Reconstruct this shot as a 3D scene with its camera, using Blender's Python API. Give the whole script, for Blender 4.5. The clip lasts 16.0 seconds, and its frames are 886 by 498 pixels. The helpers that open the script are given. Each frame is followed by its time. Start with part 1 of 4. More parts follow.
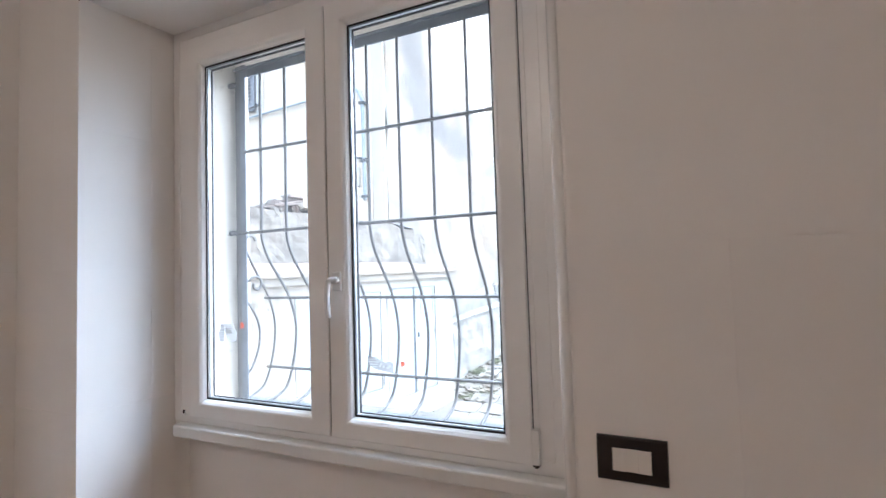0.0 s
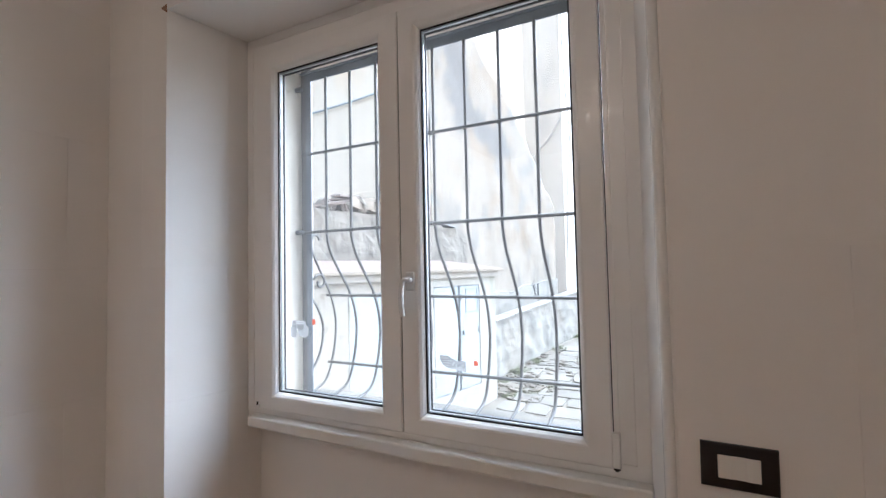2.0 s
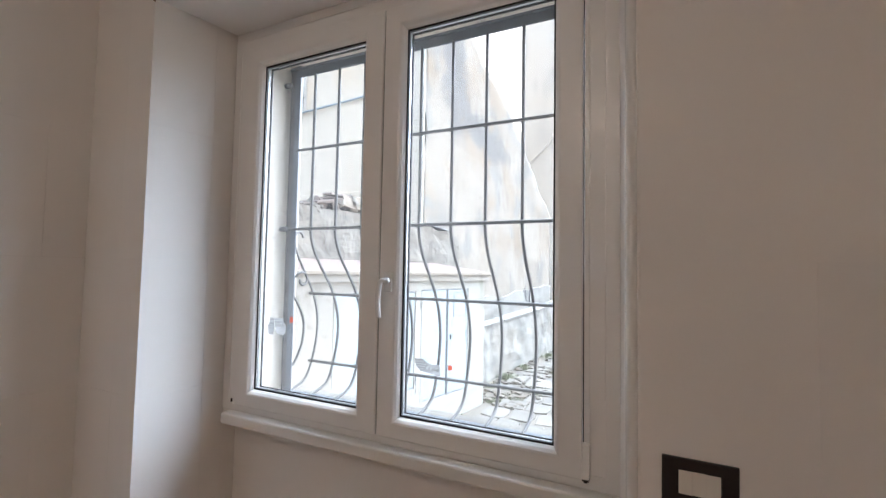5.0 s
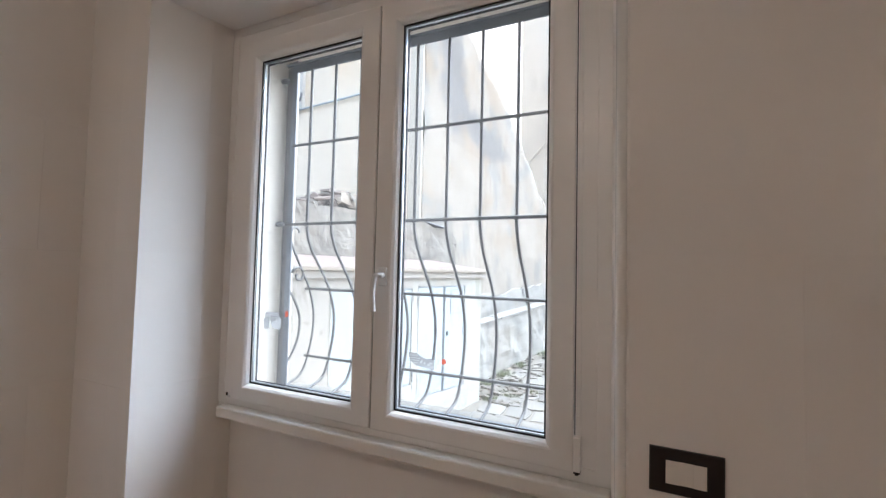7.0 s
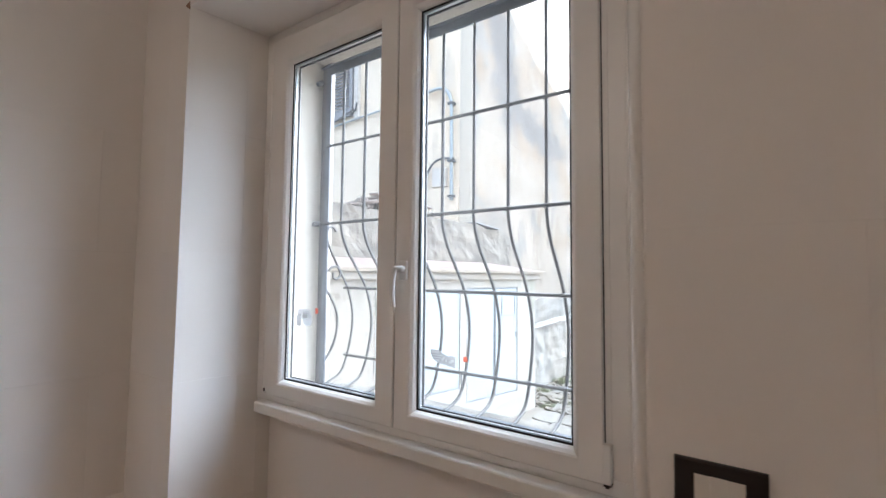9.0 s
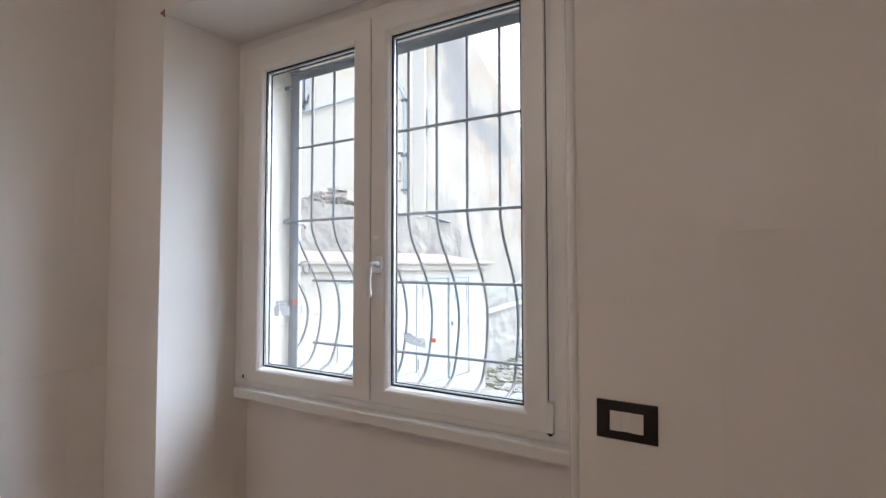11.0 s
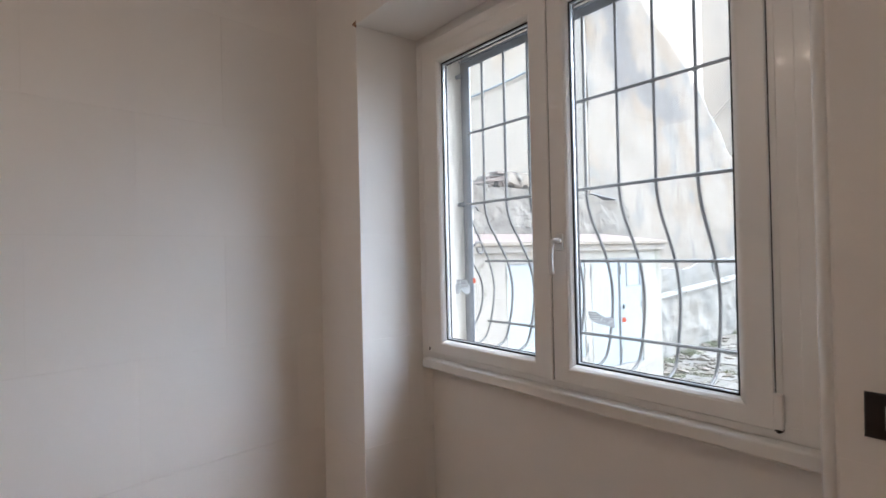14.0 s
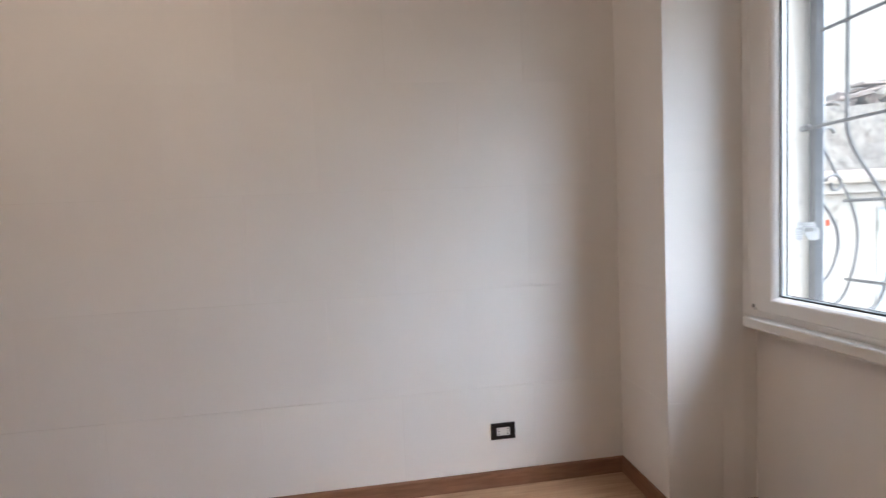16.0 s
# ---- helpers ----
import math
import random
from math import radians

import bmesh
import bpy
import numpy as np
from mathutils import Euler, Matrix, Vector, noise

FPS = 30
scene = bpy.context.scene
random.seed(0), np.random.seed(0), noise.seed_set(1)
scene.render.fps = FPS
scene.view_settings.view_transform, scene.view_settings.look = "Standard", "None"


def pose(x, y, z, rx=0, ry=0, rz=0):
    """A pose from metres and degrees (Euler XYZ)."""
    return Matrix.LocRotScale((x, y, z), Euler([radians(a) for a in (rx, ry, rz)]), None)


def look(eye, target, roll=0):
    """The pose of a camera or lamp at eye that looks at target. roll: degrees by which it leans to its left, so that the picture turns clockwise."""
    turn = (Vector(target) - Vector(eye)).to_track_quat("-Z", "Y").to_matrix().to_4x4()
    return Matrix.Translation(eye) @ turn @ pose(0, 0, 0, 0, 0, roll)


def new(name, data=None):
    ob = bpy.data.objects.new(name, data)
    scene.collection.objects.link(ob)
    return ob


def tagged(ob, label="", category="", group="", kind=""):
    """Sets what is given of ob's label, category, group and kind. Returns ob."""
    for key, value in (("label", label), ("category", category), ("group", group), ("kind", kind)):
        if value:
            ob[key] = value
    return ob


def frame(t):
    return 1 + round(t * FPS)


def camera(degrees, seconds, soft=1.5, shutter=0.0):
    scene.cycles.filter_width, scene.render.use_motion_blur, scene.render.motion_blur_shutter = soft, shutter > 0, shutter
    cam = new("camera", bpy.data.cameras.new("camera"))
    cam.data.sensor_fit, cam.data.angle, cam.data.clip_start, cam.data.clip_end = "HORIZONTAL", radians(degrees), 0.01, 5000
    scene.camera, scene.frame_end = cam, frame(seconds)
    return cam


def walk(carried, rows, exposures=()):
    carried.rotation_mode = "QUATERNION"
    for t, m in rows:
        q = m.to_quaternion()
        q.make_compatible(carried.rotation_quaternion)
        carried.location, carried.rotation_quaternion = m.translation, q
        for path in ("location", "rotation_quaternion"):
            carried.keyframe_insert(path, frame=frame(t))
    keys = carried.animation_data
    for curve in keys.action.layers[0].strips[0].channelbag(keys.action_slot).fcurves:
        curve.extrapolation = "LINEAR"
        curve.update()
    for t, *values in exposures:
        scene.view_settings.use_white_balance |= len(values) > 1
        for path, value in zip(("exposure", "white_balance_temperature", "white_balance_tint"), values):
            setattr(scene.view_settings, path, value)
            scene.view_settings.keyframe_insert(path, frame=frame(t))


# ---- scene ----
cam = camera(90.0, 16.0, soft=1.25, shutter=0.35)
PATH = [
    (0, (0.943, -1.232, 1.474), (0.165, 0.608, 1.566), -1.8),
    (0.5, (0.87, -1.253, 1.471), (0.022, 0.556, 1.56), -1.6),
    (1, (0.827, -1.281, 1.481), (-0.068, 0.505, 1.568), -1.4),
    (1.5, (0.811, -1.299, 1.48), (-0.089, 0.485, 1.567), -1.5),
    (2, (0.821, -1.309, 1.488), (-0.076, 0.476, 1.573), -1.2),
    (2.5, (0.83, -1.298, 1.484), (-0.073, 0.485, 1.579), -0.9),
    (3, (0.834, -1.296, 1.493), (-0.062, 0.49, 1.583), -0.5),
    (3.5, (0.827, -1.288, 1.488), (-0.064, 0.499, 1.587), 0.6),
    (4, (0.833, -1.285, 1.489), (-0.057, 0.503, 1.589), 1.0),
    (4.5, (0.852, -1.271, 1.488), (-0.034, 0.52, 1.588), 1.0),
    (7, (0.884, -1.271, 1.474), (0.004, 0.523, 1.566), 1.3),
    (7.5, (0.884, -1.281, 1.467), (0.0, 0.51, 1.568), 1.8),
    (8, (0.82, -1.198, 1.458), (-0.148, 0.547, 1.595), 2.2),
    (8.5, (0.861, -1.143, 1.447), (-0.153, 0.575, 1.58), 0.8),
    (9, (0.973, -1.131, 1.431), (-0.163, 0.511, 1.549), 0.6),
    (9.2, (1.014, -1.122, 1.432), (-0.124, 0.519, 1.546), 0.8),
    (11.3, (1.03, -1.378, 1.447), (0.12, 0.402, 1.521), -0.3),
    (11.5, (1.025, -1.372, 1.444), (0.123, 0.411, 1.521), -0.4),
    (12, (1.017, -1.358, 1.445), (0.135, 0.437, 1.507), -0.4),
    (12.5, (1.006, -1.351, 1.44), (0.139, 0.45, 1.493), -0.4),
    (13, (0.981, -1.355, 1.434), (0.048, 0.413, 1.47), -0.5),
    (13.2, (0.973, -1.367, 1.433), (-0.140, 0.295, 1.462), -1.3),
    (13.5, (0.948, -1.411, 1.438), (-0.374, 0.09, 1.457), -1.6),
    (13.7, (0.941, -1.415, 1.438), (-0.458, 0.014, 1.452), -1.6),
    (14, (0.942, -1.429, 1.42), (-0.525, -0.069, 1.432), -1.3),
    (14.2, (0.923, -1.451, 1.415), (-0.610, -0.167, 1.401), -1.6),
    (14.5, (0.918, -1.452, 1.383), (-0.827, -0.475, 1.359), -1.5),
    (14.7, (0.897, -1.470, 1.375), (-0.922, -0.642, 1.314), -1.8),
    (15, (0.915, -1.461, 1.359), (-0.959, -0.767, 1.274), -2.0),
    (15.2, (0.892, -1.515, 1.372), (-0.988, -0.848, 1.252), -2.1),
    (15.5, (0.883, -1.528, 1.380), (-1.038, -0.987, 1.234), -2.5),
    (15.7, (0.895, -1.525, 1.378), (-1.045, -1.062, 1.230), -2.7),
    (16, (0.923, -1.49, 1.353), (-1.057, -1.236, 1.23), -2.7),
]
SKY, SUN, BULB = 0.119, 0.885, 48.0
EXPOSURES = [(0.0, 3.26, 5300, 10), (1.0, 3.03, 5370, 10), (3.0, 2.93, 5560, 10), (7.5, 2.86, 5620, 10), (8.0, 2.75, 5650, 10), (8.5, 2.76, 5650, 10), (9.0, 2.94, 5620, 10), (12.0, 2.98, 5560, 10), (14.0, 2.84, 5620, 10), (14.5, 2.54, 5640, 10), (15.0, 2.81, 5720, 10), (16.0, 3.22, 5620, 10)]
walk(cam, [(t, look(eye, target, roll)) for t, eye, target, roll in PATH], EXPOSURES)

# ---- light ----
world = bpy.data.worlds.new("sky")
scene.world = world
world.use_nodes = True
_wn = world.node_tree
_sky = _wn.nodes.new("ShaderNodeTexSky")
_sky.sky_type = "NISHITA"
_sky.sun_disc = False
_sky.sun_elevation = radians(50)
_sky.sun_rotation = radians(35)
_sky.air_density, _sky.dust_density, _sky.ozone_density = 1.0, 3.0, 1.0
_pale = _wn.nodes.new("ShaderNodeHueSaturation")  # thin cloud greys the blue
_pale.inputs["Saturation"].default_value = 0.30
_wn.links.new(_sky.outputs[0], _pale.inputs["Color"])
_wn.links.new(_pale.outputs[0], _wn.nodes["Background"].inputs[0])
_wn.nodes["Background"].inputs[1].default_value = SKY

_sun = bpy.data.lights.new("sun", "SUN")
_sun.energy, _sun.angle, _sun.color = SUN, radians(70), (0.775, 0.895, 1.0)
new("sun", _sun).matrix_world = look((11.5, 16.4, 23.8), (0, 0, 0))

# ---- materials ----


def nodes_of(name):
    m = bpy.data.materials.new(name)
    m.use_nodes = True
    nt = m.node_tree
    return m, nt, nt.nodes["Principled BSDF"]


def surface(name, low, high, scale=6.0, rough=0.6, metal=0.0, fine=90.0, bump=0.1, vary=0.0, spread=(0.35, 0.65), depth=0.01, spec=0.5):
    """A two-scale surface: a broad drift between two colours, a fine grain in the relief, and a tone of its own for each piece."""
    m, nt, p = nodes_of(name)
    tc = nt.nodes.new("ShaderNodeTexCoord")
    mp = nt.nodes.new("ShaderNodeNewGeometry")
    broad = nt.nodes.new("ShaderNodeTexNoise")
    broad.inputs["Scale"].default_value, broad.inputs["Detail"].default_value = scale, 6
    nt.links.new(mp.outputs["Position"], broad.inputs["Vector"])
    ramp = nt.nodes.new("ShaderNodeValToRGB")
    ramp.color_ramp.elements[0].position, ramp.color_ramp.elements[1].position = spread
    ramp.color_ramp.elements[0].color, ramp.color_ramp.elements[1].color = (*low, 1), (*high, 1)
    nt.links.new(broad.outputs["Fac"], ramp.inputs["Fac"])
    out = ramp.outputs["Color"]
    if vary:
        info = nt.nodes.new("ShaderNodeObjectInfo")
        rng = nt.nodes.new("ShaderNodeMapRange")
        rng.inputs["To Min"].default_value, rng.inputs["To Max"].default_value = 1 - vary, 1 + vary
        nt.links.new(info.outputs["Random"], rng.inputs["Value"])
        hsv = nt.nodes.new("ShaderNodeHueSaturation")
        nt.links.new(rng.outputs["Result"], hsv.inputs["Value"])
        nt.links.new(out, hsv.inputs["Color"])
        out = hsv.outputs["Color"]
    nt.links.new(out, p.inputs["Base Color"])
    grain = nt.nodes.new("ShaderNodeTexNoise")
    grain.inputs["Scale"].default_value, grain.inputs["Detail"].default_value = fine, 4
    nt.links.new(mp.outputs["Position"], grain.inputs["Vector"])
    b = nt.nodes.new("ShaderNodeBump")
    b.inputs["Strength"].default_value, b.inputs["Distance"].default_value = bump, depth
    nt.links.new(grain.outputs["Fac"], b.inputs["Height"])
    nt.links.new(b.outputs["Normal"], p.inputs["Normal"])
    rr = nt.nodes.new("ShaderNodeMapRange")
    rr.inputs["To Min"].default_value, rr.inputs["To Max"].default_value = rough * 0.85, min(1, rough * 1.15)
    nt.links.new(broad.outputs["Fac"], rr.inputs["Value"])
    nt.links.new(rr.outputs["Result"], p.inputs["Roughness"])
    p.inputs["Metallic"].default_value = metal
    p.inputs["Specular IOR Level"].default_value = spec
    return m


def wood(name, low, high, stretch, rough=0.4, vary=0.12):
    """Grain drawn out along one axis."""
    m, nt, p = nodes_of(name)
    geo = nt.nodes.new("ShaderNodeNewGeometry")
    info = nt.nodes.new("ShaderNodeObjectInfo")
    mp = nt.nodes.new("ShaderNodeMapping")
    mp.inputs["Scale"].default_value = stretch
    nt.links.new(geo.outputs["Position"], mp.inputs["Vector"])
    add = nt.nodes.new("ShaderNodeVectorMath")
    sc = nt.nodes.new("ShaderNodeVectorMath")
    sc.operation = "SCALE"
    sc.inputs[0].default_value = (7, 13, 5)
    nt.links.new(info.outputs["Random"], sc.inputs["Scale"])
    nt.links.new(mp.outputs["Vector"], add.inputs[0])
    nt.links.new(sc.outputs[0], add.inputs[1])
    n = nt.nodes.new("ShaderNodeTexNoise")
    n.inputs["Scale"].default_value, n.inputs["Detail"].default_value, n.inputs["Distortion"].default_value = 1, 7, 0.6
    nt.links.new(add.outputs[0], n.inputs["Vector"])
    ramp = nt.nodes.new("ShaderNodeValToRGB")
    ramp.color_ramp.elements[0].position, ramp.color_ramp.elements[1].position = 0.3, 0.7
    ramp.color_ramp.elements[0].color, ramp.color_ramp.elements[1].color = (*low, 1), (*high, 1)
    nt.links.new(n.outputs["Fac"], ramp.inputs["Fac"])
    hsv = nt.nodes.new("ShaderNodeHueSaturation")
    rng = nt.nodes.new("ShaderNodeMapRange")
    rng.inputs["To Min"].default_value, rng.inputs["To Max"].default_value = 1 - vary, 1 + vary
    nt.links.new(info.outputs["Random"], rng.inputs["Value"])
    nt.links.new(rng.outputs["Result"], hsv.inputs["Value"])
    nt.links.new(ramp.outputs["Color"], hsv.inputs["Color"])
    nt.links.new(hsv.outputs["Color"], p.inputs["Base Color"])
    p.inputs["Roughness"].default_value = rough
    b = nt.nodes.new("ShaderNodeBump")
    b.inputs["Strength"].default_value, b.inputs["Distance"].default_value = 0.15, 0.002
    nt.links.new(n.outputs["Fac"], b.inputs["Height"])
    nt.links.new(b.outputs["Normal"], p.inputs["Normal"])
    return m


def stained(name, base, patch, grey, streak=(2.2, 2.2, 0.7), rough=0.9, relief=0.008, amount=(0.52, 0.68), grey_at=(0.56, 0.66), pits=(26, 0.31, 0.42, 0.62)):
    """Old lime render: a pale coat with ochre patches, grey weather stains and pits."""
    m, nt, p = nodes_of(name)
    geo = nt.nodes.new("ShaderNodeNewGeometry")
    mp = nt.nodes.new("ShaderNodeMapping")
    mp.inputs["Scale"].default_value = streak
    nt.links.new(geo.outputs["Position"], mp.inputs["Vector"])
    a = nt.nodes.new("ShaderNodeTexNoise")
    a.inputs["Scale"].default_value, a.inputs["Detail"].default_value, a.inputs["Distortion"].default_value = 0.9, 8, 0.5
    c = nt.nodes.new("ShaderNodeTexNoise")
    c.inputs["Scale"].default_value, c.inputs["Detail"].default_value = 1.7, 9
    d = nt.nodes.new("ShaderNodeTexNoise")
    d.inputs["Scale"].default_value, d.inputs["Detail"].default_value, d.inputs["Roughness"].default_value = pits[0], 8, 0.62
    for t in (a, c):
        nt.links.new(mp.outputs["Vector"], t.inputs["Vector"])
    nt.links.new(geo.outputs["Position"], d.inputs["Vector"])
    prev = None
    for src, pos, col in ((a, amount, patch), (c, grey_at, grey)):
        r = nt.nodes.new("ShaderNodeMapRange")
        r.inputs["From Min"].default_value, r.inputs["From Max"].default_value = pos
        nt.links.new(src.outputs["Fac"], r.inputs["Value"])
        mix = nt.nodes.new("ShaderNodeMix")
        mix.data_type = "RGBA"
        nt.links.new(r.outputs["Result"], mix.inputs[0])
        if prev is None:
            mix.inputs[6].default_value = (*base, 1)
        else:
            nt.links.new(prev, mix.inputs[6])
        mix.inputs[7].default_value = (*col, 1)
        prev = mix.outputs[2]
    fine = nt.nodes.new("ShaderNodeMix")
    fine.data_type, fine.blend_type = "RGBA", "MULTIPLY"
    fr = nt.nodes.new("ShaderNodeValToRGB")
    fr.color_ramp.elements[0].position, fr.color_ramp.elements[1].position = pits[1:3]
    fr.color_ramp.elements[0].color = (pits[3], pits[3] * 0.97, pits[3] * 0.93, 1)
    nt.links.new(d.outputs["Fac"], fr.inputs["Fac"])
    fine.inputs[0].default_value = 1.0
    nt.links.new(prev, fine.inputs[6])
    nt.links.new(fr.outputs["Color"], fine.inputs[7])
    nt.links.new(fine.outputs[2], p.inputs["Base Color"])
    b = nt.nodes.new("ShaderNodeBump")
    b.inputs["Strength"].default_value, b.inputs["Distance"].default_value = 0.5, relief
    nt.links.new(d.outputs["Fac"], b.inputs["Height"])
    nt.links.new(b.outputs["Normal"], p.inputs["Normal"])
    p.inputs["Roughness"].default_value = rough
    return m


def bare_patches(m):
    """Two slanting bare patches where the coat has come off the side wall."""
    nt = m.node_tree
    p = nt.nodes["Principled BSDF"]
    old = p.inputs["Base Color"].links[0].from_socket
    geo = nt.nodes.new("ShaderNodeNewGeometry")
    n = nt.nodes.new("ShaderNodeTexNoise")
    n.inputs["Scale"].default_value, n.inputs["Detail"].default_value, n.inputs["Roughness"].default_value = 2.6, 12, 0.68
    nt.links.new(geo.outputs["Position"], n.inputs["Vector"])
    off = nt.nodes.new("ShaderNodeVectorMath")
    off.operation = "MULTIPLY_ADD"
    off.inputs[1].default_value, off.inputs[2].default_value = (0, 0.8, 0.8), (0, -0.4, -0.4)
    nt.links.new(n.outputs["Color"], off.inputs[0])
    add = nt.nodes.new("ShaderNodeVectorMath")
    nt.links.new(geo.outputs["Position"], add.inputs[0])
    nt.links.new(off.outputs[0], add.inputs[1])
    masks = []
    for (y, z), turn, (a, b) in (((3.62, 4.0), 105, (1.15, 0.42)), ((4.45, 3.38), -9, (1.25, 0.30))):
        mp = nt.nodes.new("ShaderNodeMapping")
        mp.vector_type = "TEXTURE"
        mp.inputs["Location"].default_value = (-1.45, y, z)
        mp.inputs["Rotation"].default_value = (radians(turn), 0, 0)
        mp.inputs["Scale"].default_value = (3, a, b)
        nt.links.new(add.outputs[0], mp.inputs["Vector"])
        g = nt.nodes.new("ShaderNodeTexGradient")
        g.gradient_type = "SPHERICAL"
        nt.links.new(mp.outputs["Vector"], g.inputs["Vector"])
        masks.append(g.outputs["Fac"])
    mx = nt.nodes.new("ShaderNodeMath")
    mx.operation = "MAXIMUM"
    nt.links.new(masks[0], mx.inputs[0])
    nt.links.new(masks[1], mx.inputs[1])
    rag = nt.nodes.new("ShaderNodeTexNoise")
    rag.inputs["Scale"].default_value, rag.inputs["Detail"].default_value, rag.inputs["Roughness"].default_value = 6.5, 11, 0.72
    nt.links.new(geo.outputs["Position"], rag.inputs["Vector"])
    edge = nt.nodes.new("ShaderNodeMath")
    edge.operation = "MULTIPLY_ADD"
    edge.inputs[1].default_value = 1.1
    nt.links.new(rag.outputs["Fac"], edge.inputs[0])
    nt.links.new(mx.outputs[0], edge.inputs[2])
    r = nt.nodes.new("ShaderNodeMapRange")
    r.inputs["From Min"].default_value, r.inputs["From Max"].default_value = 0.70, 0.98
    nt.links.new(edge.outputs[0], r.inputs["Value"])
    mix = nt.nodes.new("ShaderNodeMix")
    mix.data_type = "RGBA"
    nt.links.new(r.outputs["Result"], mix.inputs[0])
    nt.links.new(old, mix.inputs[6])
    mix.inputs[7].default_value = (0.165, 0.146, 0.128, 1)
    nt.links.new(mix.outputs[2], p.inputs["Base Color"])


def pane_glass():
    m, nt, p = nodes_of("window_glass")
    nt.nodes.remove(p)
    clear = nt.nodes.new("ShaderNodeBsdfTransparent")
    clear.inputs[0].default_value = (0.97, 0.98, 0.98, 1)
    gloss = nt.nodes.new("ShaderNodeBsdfGlossy")
    gloss.inputs["Roughness"].default_value = 0.02
    lw = nt.nodes.new("ShaderNodeLayerWeight")
    lw.inputs[0].default_value = 0.5
    power = nt.nodes.new("ShaderNodeMath")
    power.operation = "POWER"
    power.inputs[1].default_value = 5.0
    nt.links.new(lw.outputs["Facing"], power.inputs[0])
    fres = nt.nodes.new("ShaderNodeMath")
    fres.operation = "MULTIPLY_ADD"
    fres.inputs[1].default_value, fres.inputs[2].default_value = 0.96, 0.03
    nt.links.new(power.outputs[0], fres.inputs[0])
    mix = nt.nodes.new("ShaderNodeMixShader")
    nt.links.new(fres.outputs[0], mix.inputs[0])
    glare_veil = nt.nodes.new("ShaderNodeBsdfTranslucent")
    glare_veil.inputs[0].default_value = (0.8, 0.8, 0.8, 1)
    haze_noise = nt.nodes.new("ShaderNodeTexNoise")  # uneven haze over the panes that stands in for veiling glare
    haze_noise.inputs["Scale"].default_value, haze_noise.inputs["Detail"].default_value = 5, 6
    amount = nt.nodes.new("ShaderNodeMapRange")
    amount.inputs["To Min"].default_value, amount.inputs["To Max"].default_value = 0.005, 0.018
    nt.links.new(haze_noise.outputs["Fac"], amount.inputs["Value"])
    hazed = nt.nodes.new("ShaderNodeMixShader")
    nt.links.new(amount.outputs["Result"], hazed.inputs[0])
    nt.links.new(clear.outputs[0], hazed.inputs[1])
    nt.links.new(glare_veil.outputs[0], hazed.inputs[2])
    nt.links.new(hazed.outputs[0], mix.inputs[1])
    nt.links.new(gloss.outputs[0], mix.inputs[2])
    nt.links.new(mix.outputs[0], nt.nodes["Material Output"].inputs[0])
    return m


M_WALL = surface("wall_paint", (0.835, 0.808, 0.772), (0.862, 0.836, 0.805), 1.6, 0.62, 0, 260, 0.12, 0.012, depth=0.002)
M_JOINT = surface("wall_joint", (0.67, 0.635, 0.59), (0.73, 0.69, 0.64), 8, 0.8, 0, 120, 0.2, 0, depth=0.003)
M_CEIL = surface("ceiling_paint", (0.86, 0.84, 0.815), (0.885, 0.865, 0.84), 2, 0.7, 0, 240, 0.1, 0, depth=0.002)
M_PVC = surface("white_pvc", (0.84, 0.825, 0.80), (0.87, 0.855, 0.83), 3, 0.3, 0, 400, 0.03, 0, depth=0.0005, spec=0.35)
M_PVC.node_tree.nodes["Principled BSDF"].inputs["Coat Weight"].default_value = 0.04  # faint polish
M_PVC.node_tree.nodes["Principled BSDF"].inputs["Coat Roughness"].default_value = 0.06
M_BEAD = surface("white_corner_bead", (0.85, 0.84, 0.82), (0.88, 0.87, 0.85), 4, 0.25, 0, 300, 0.03, 0, depth=0.0006)
M_PVC_TRIM = surface("white_trim", (0.79, 0.775, 0.74), (0.82, 0.805, 0.77), 4, 0.38, 0, 300, 0.05, 0, depth=0.0008)
M_GASKET = surface("black_rubber", (0.012, 0.012, 0.013), (0.02, 0.02, 0.02), 20, 0.6, 0, 200, 0.05)
M_SPACER = surface("aluminium_spacer", (0.45, 0.46, 0.48), (0.52, 0.53, 0.545), 20, 0.35, 0.8, 200, 0.05)
M_GLASS = pane_glass()
M_HANDLE = surface("white_lacquer", (0.82, 0.82, 0.81), (0.84, 0.84, 0.83), 8, 0.22, 0, 300, 0.02)
M_BLACK = surface("black_plastic", (0.010, 0.008, 0.008), (0.016, 0.012, 0.012), 15, 0.38, 0, 500, 0.05, depth=0.0006)
M_ROCKER = surface("ivory_plastic", (0.78, 0.76, 0.71), (0.80, 0.78, 0.73), 10, 0.35, 0, 300, 0.02)
M_HOLE = surface("socket_hole", (0.01, 0.01, 0.01), (0.015, 0.015, 0.015), 30, 0.8)
M_SKIRT = wood("brown_skirting_wood", (0.195, 0.092, 0.05), (0.28, 0.145, 0.082), (6, 6, 60), 0.42, 0.06)
M_PLANK = wood("floor_plank_wood", (0.36, 0.215, 0.125), (0.52, 0.34, 0.21), (45, 3, 20), 0.38, 0.16)
M_SUBFLOOR = surface("dark_joint_filler", (0.10, 0.06, 0.035), (0.13, 0.08, 0.05), 8, 0.8)
M_SLAT = wood("brown_shutter_slat", (0.055, 0.022, 0.016), (0.09, 0.036, 0.026), (6, 6, 90), 0.5, 0.08)
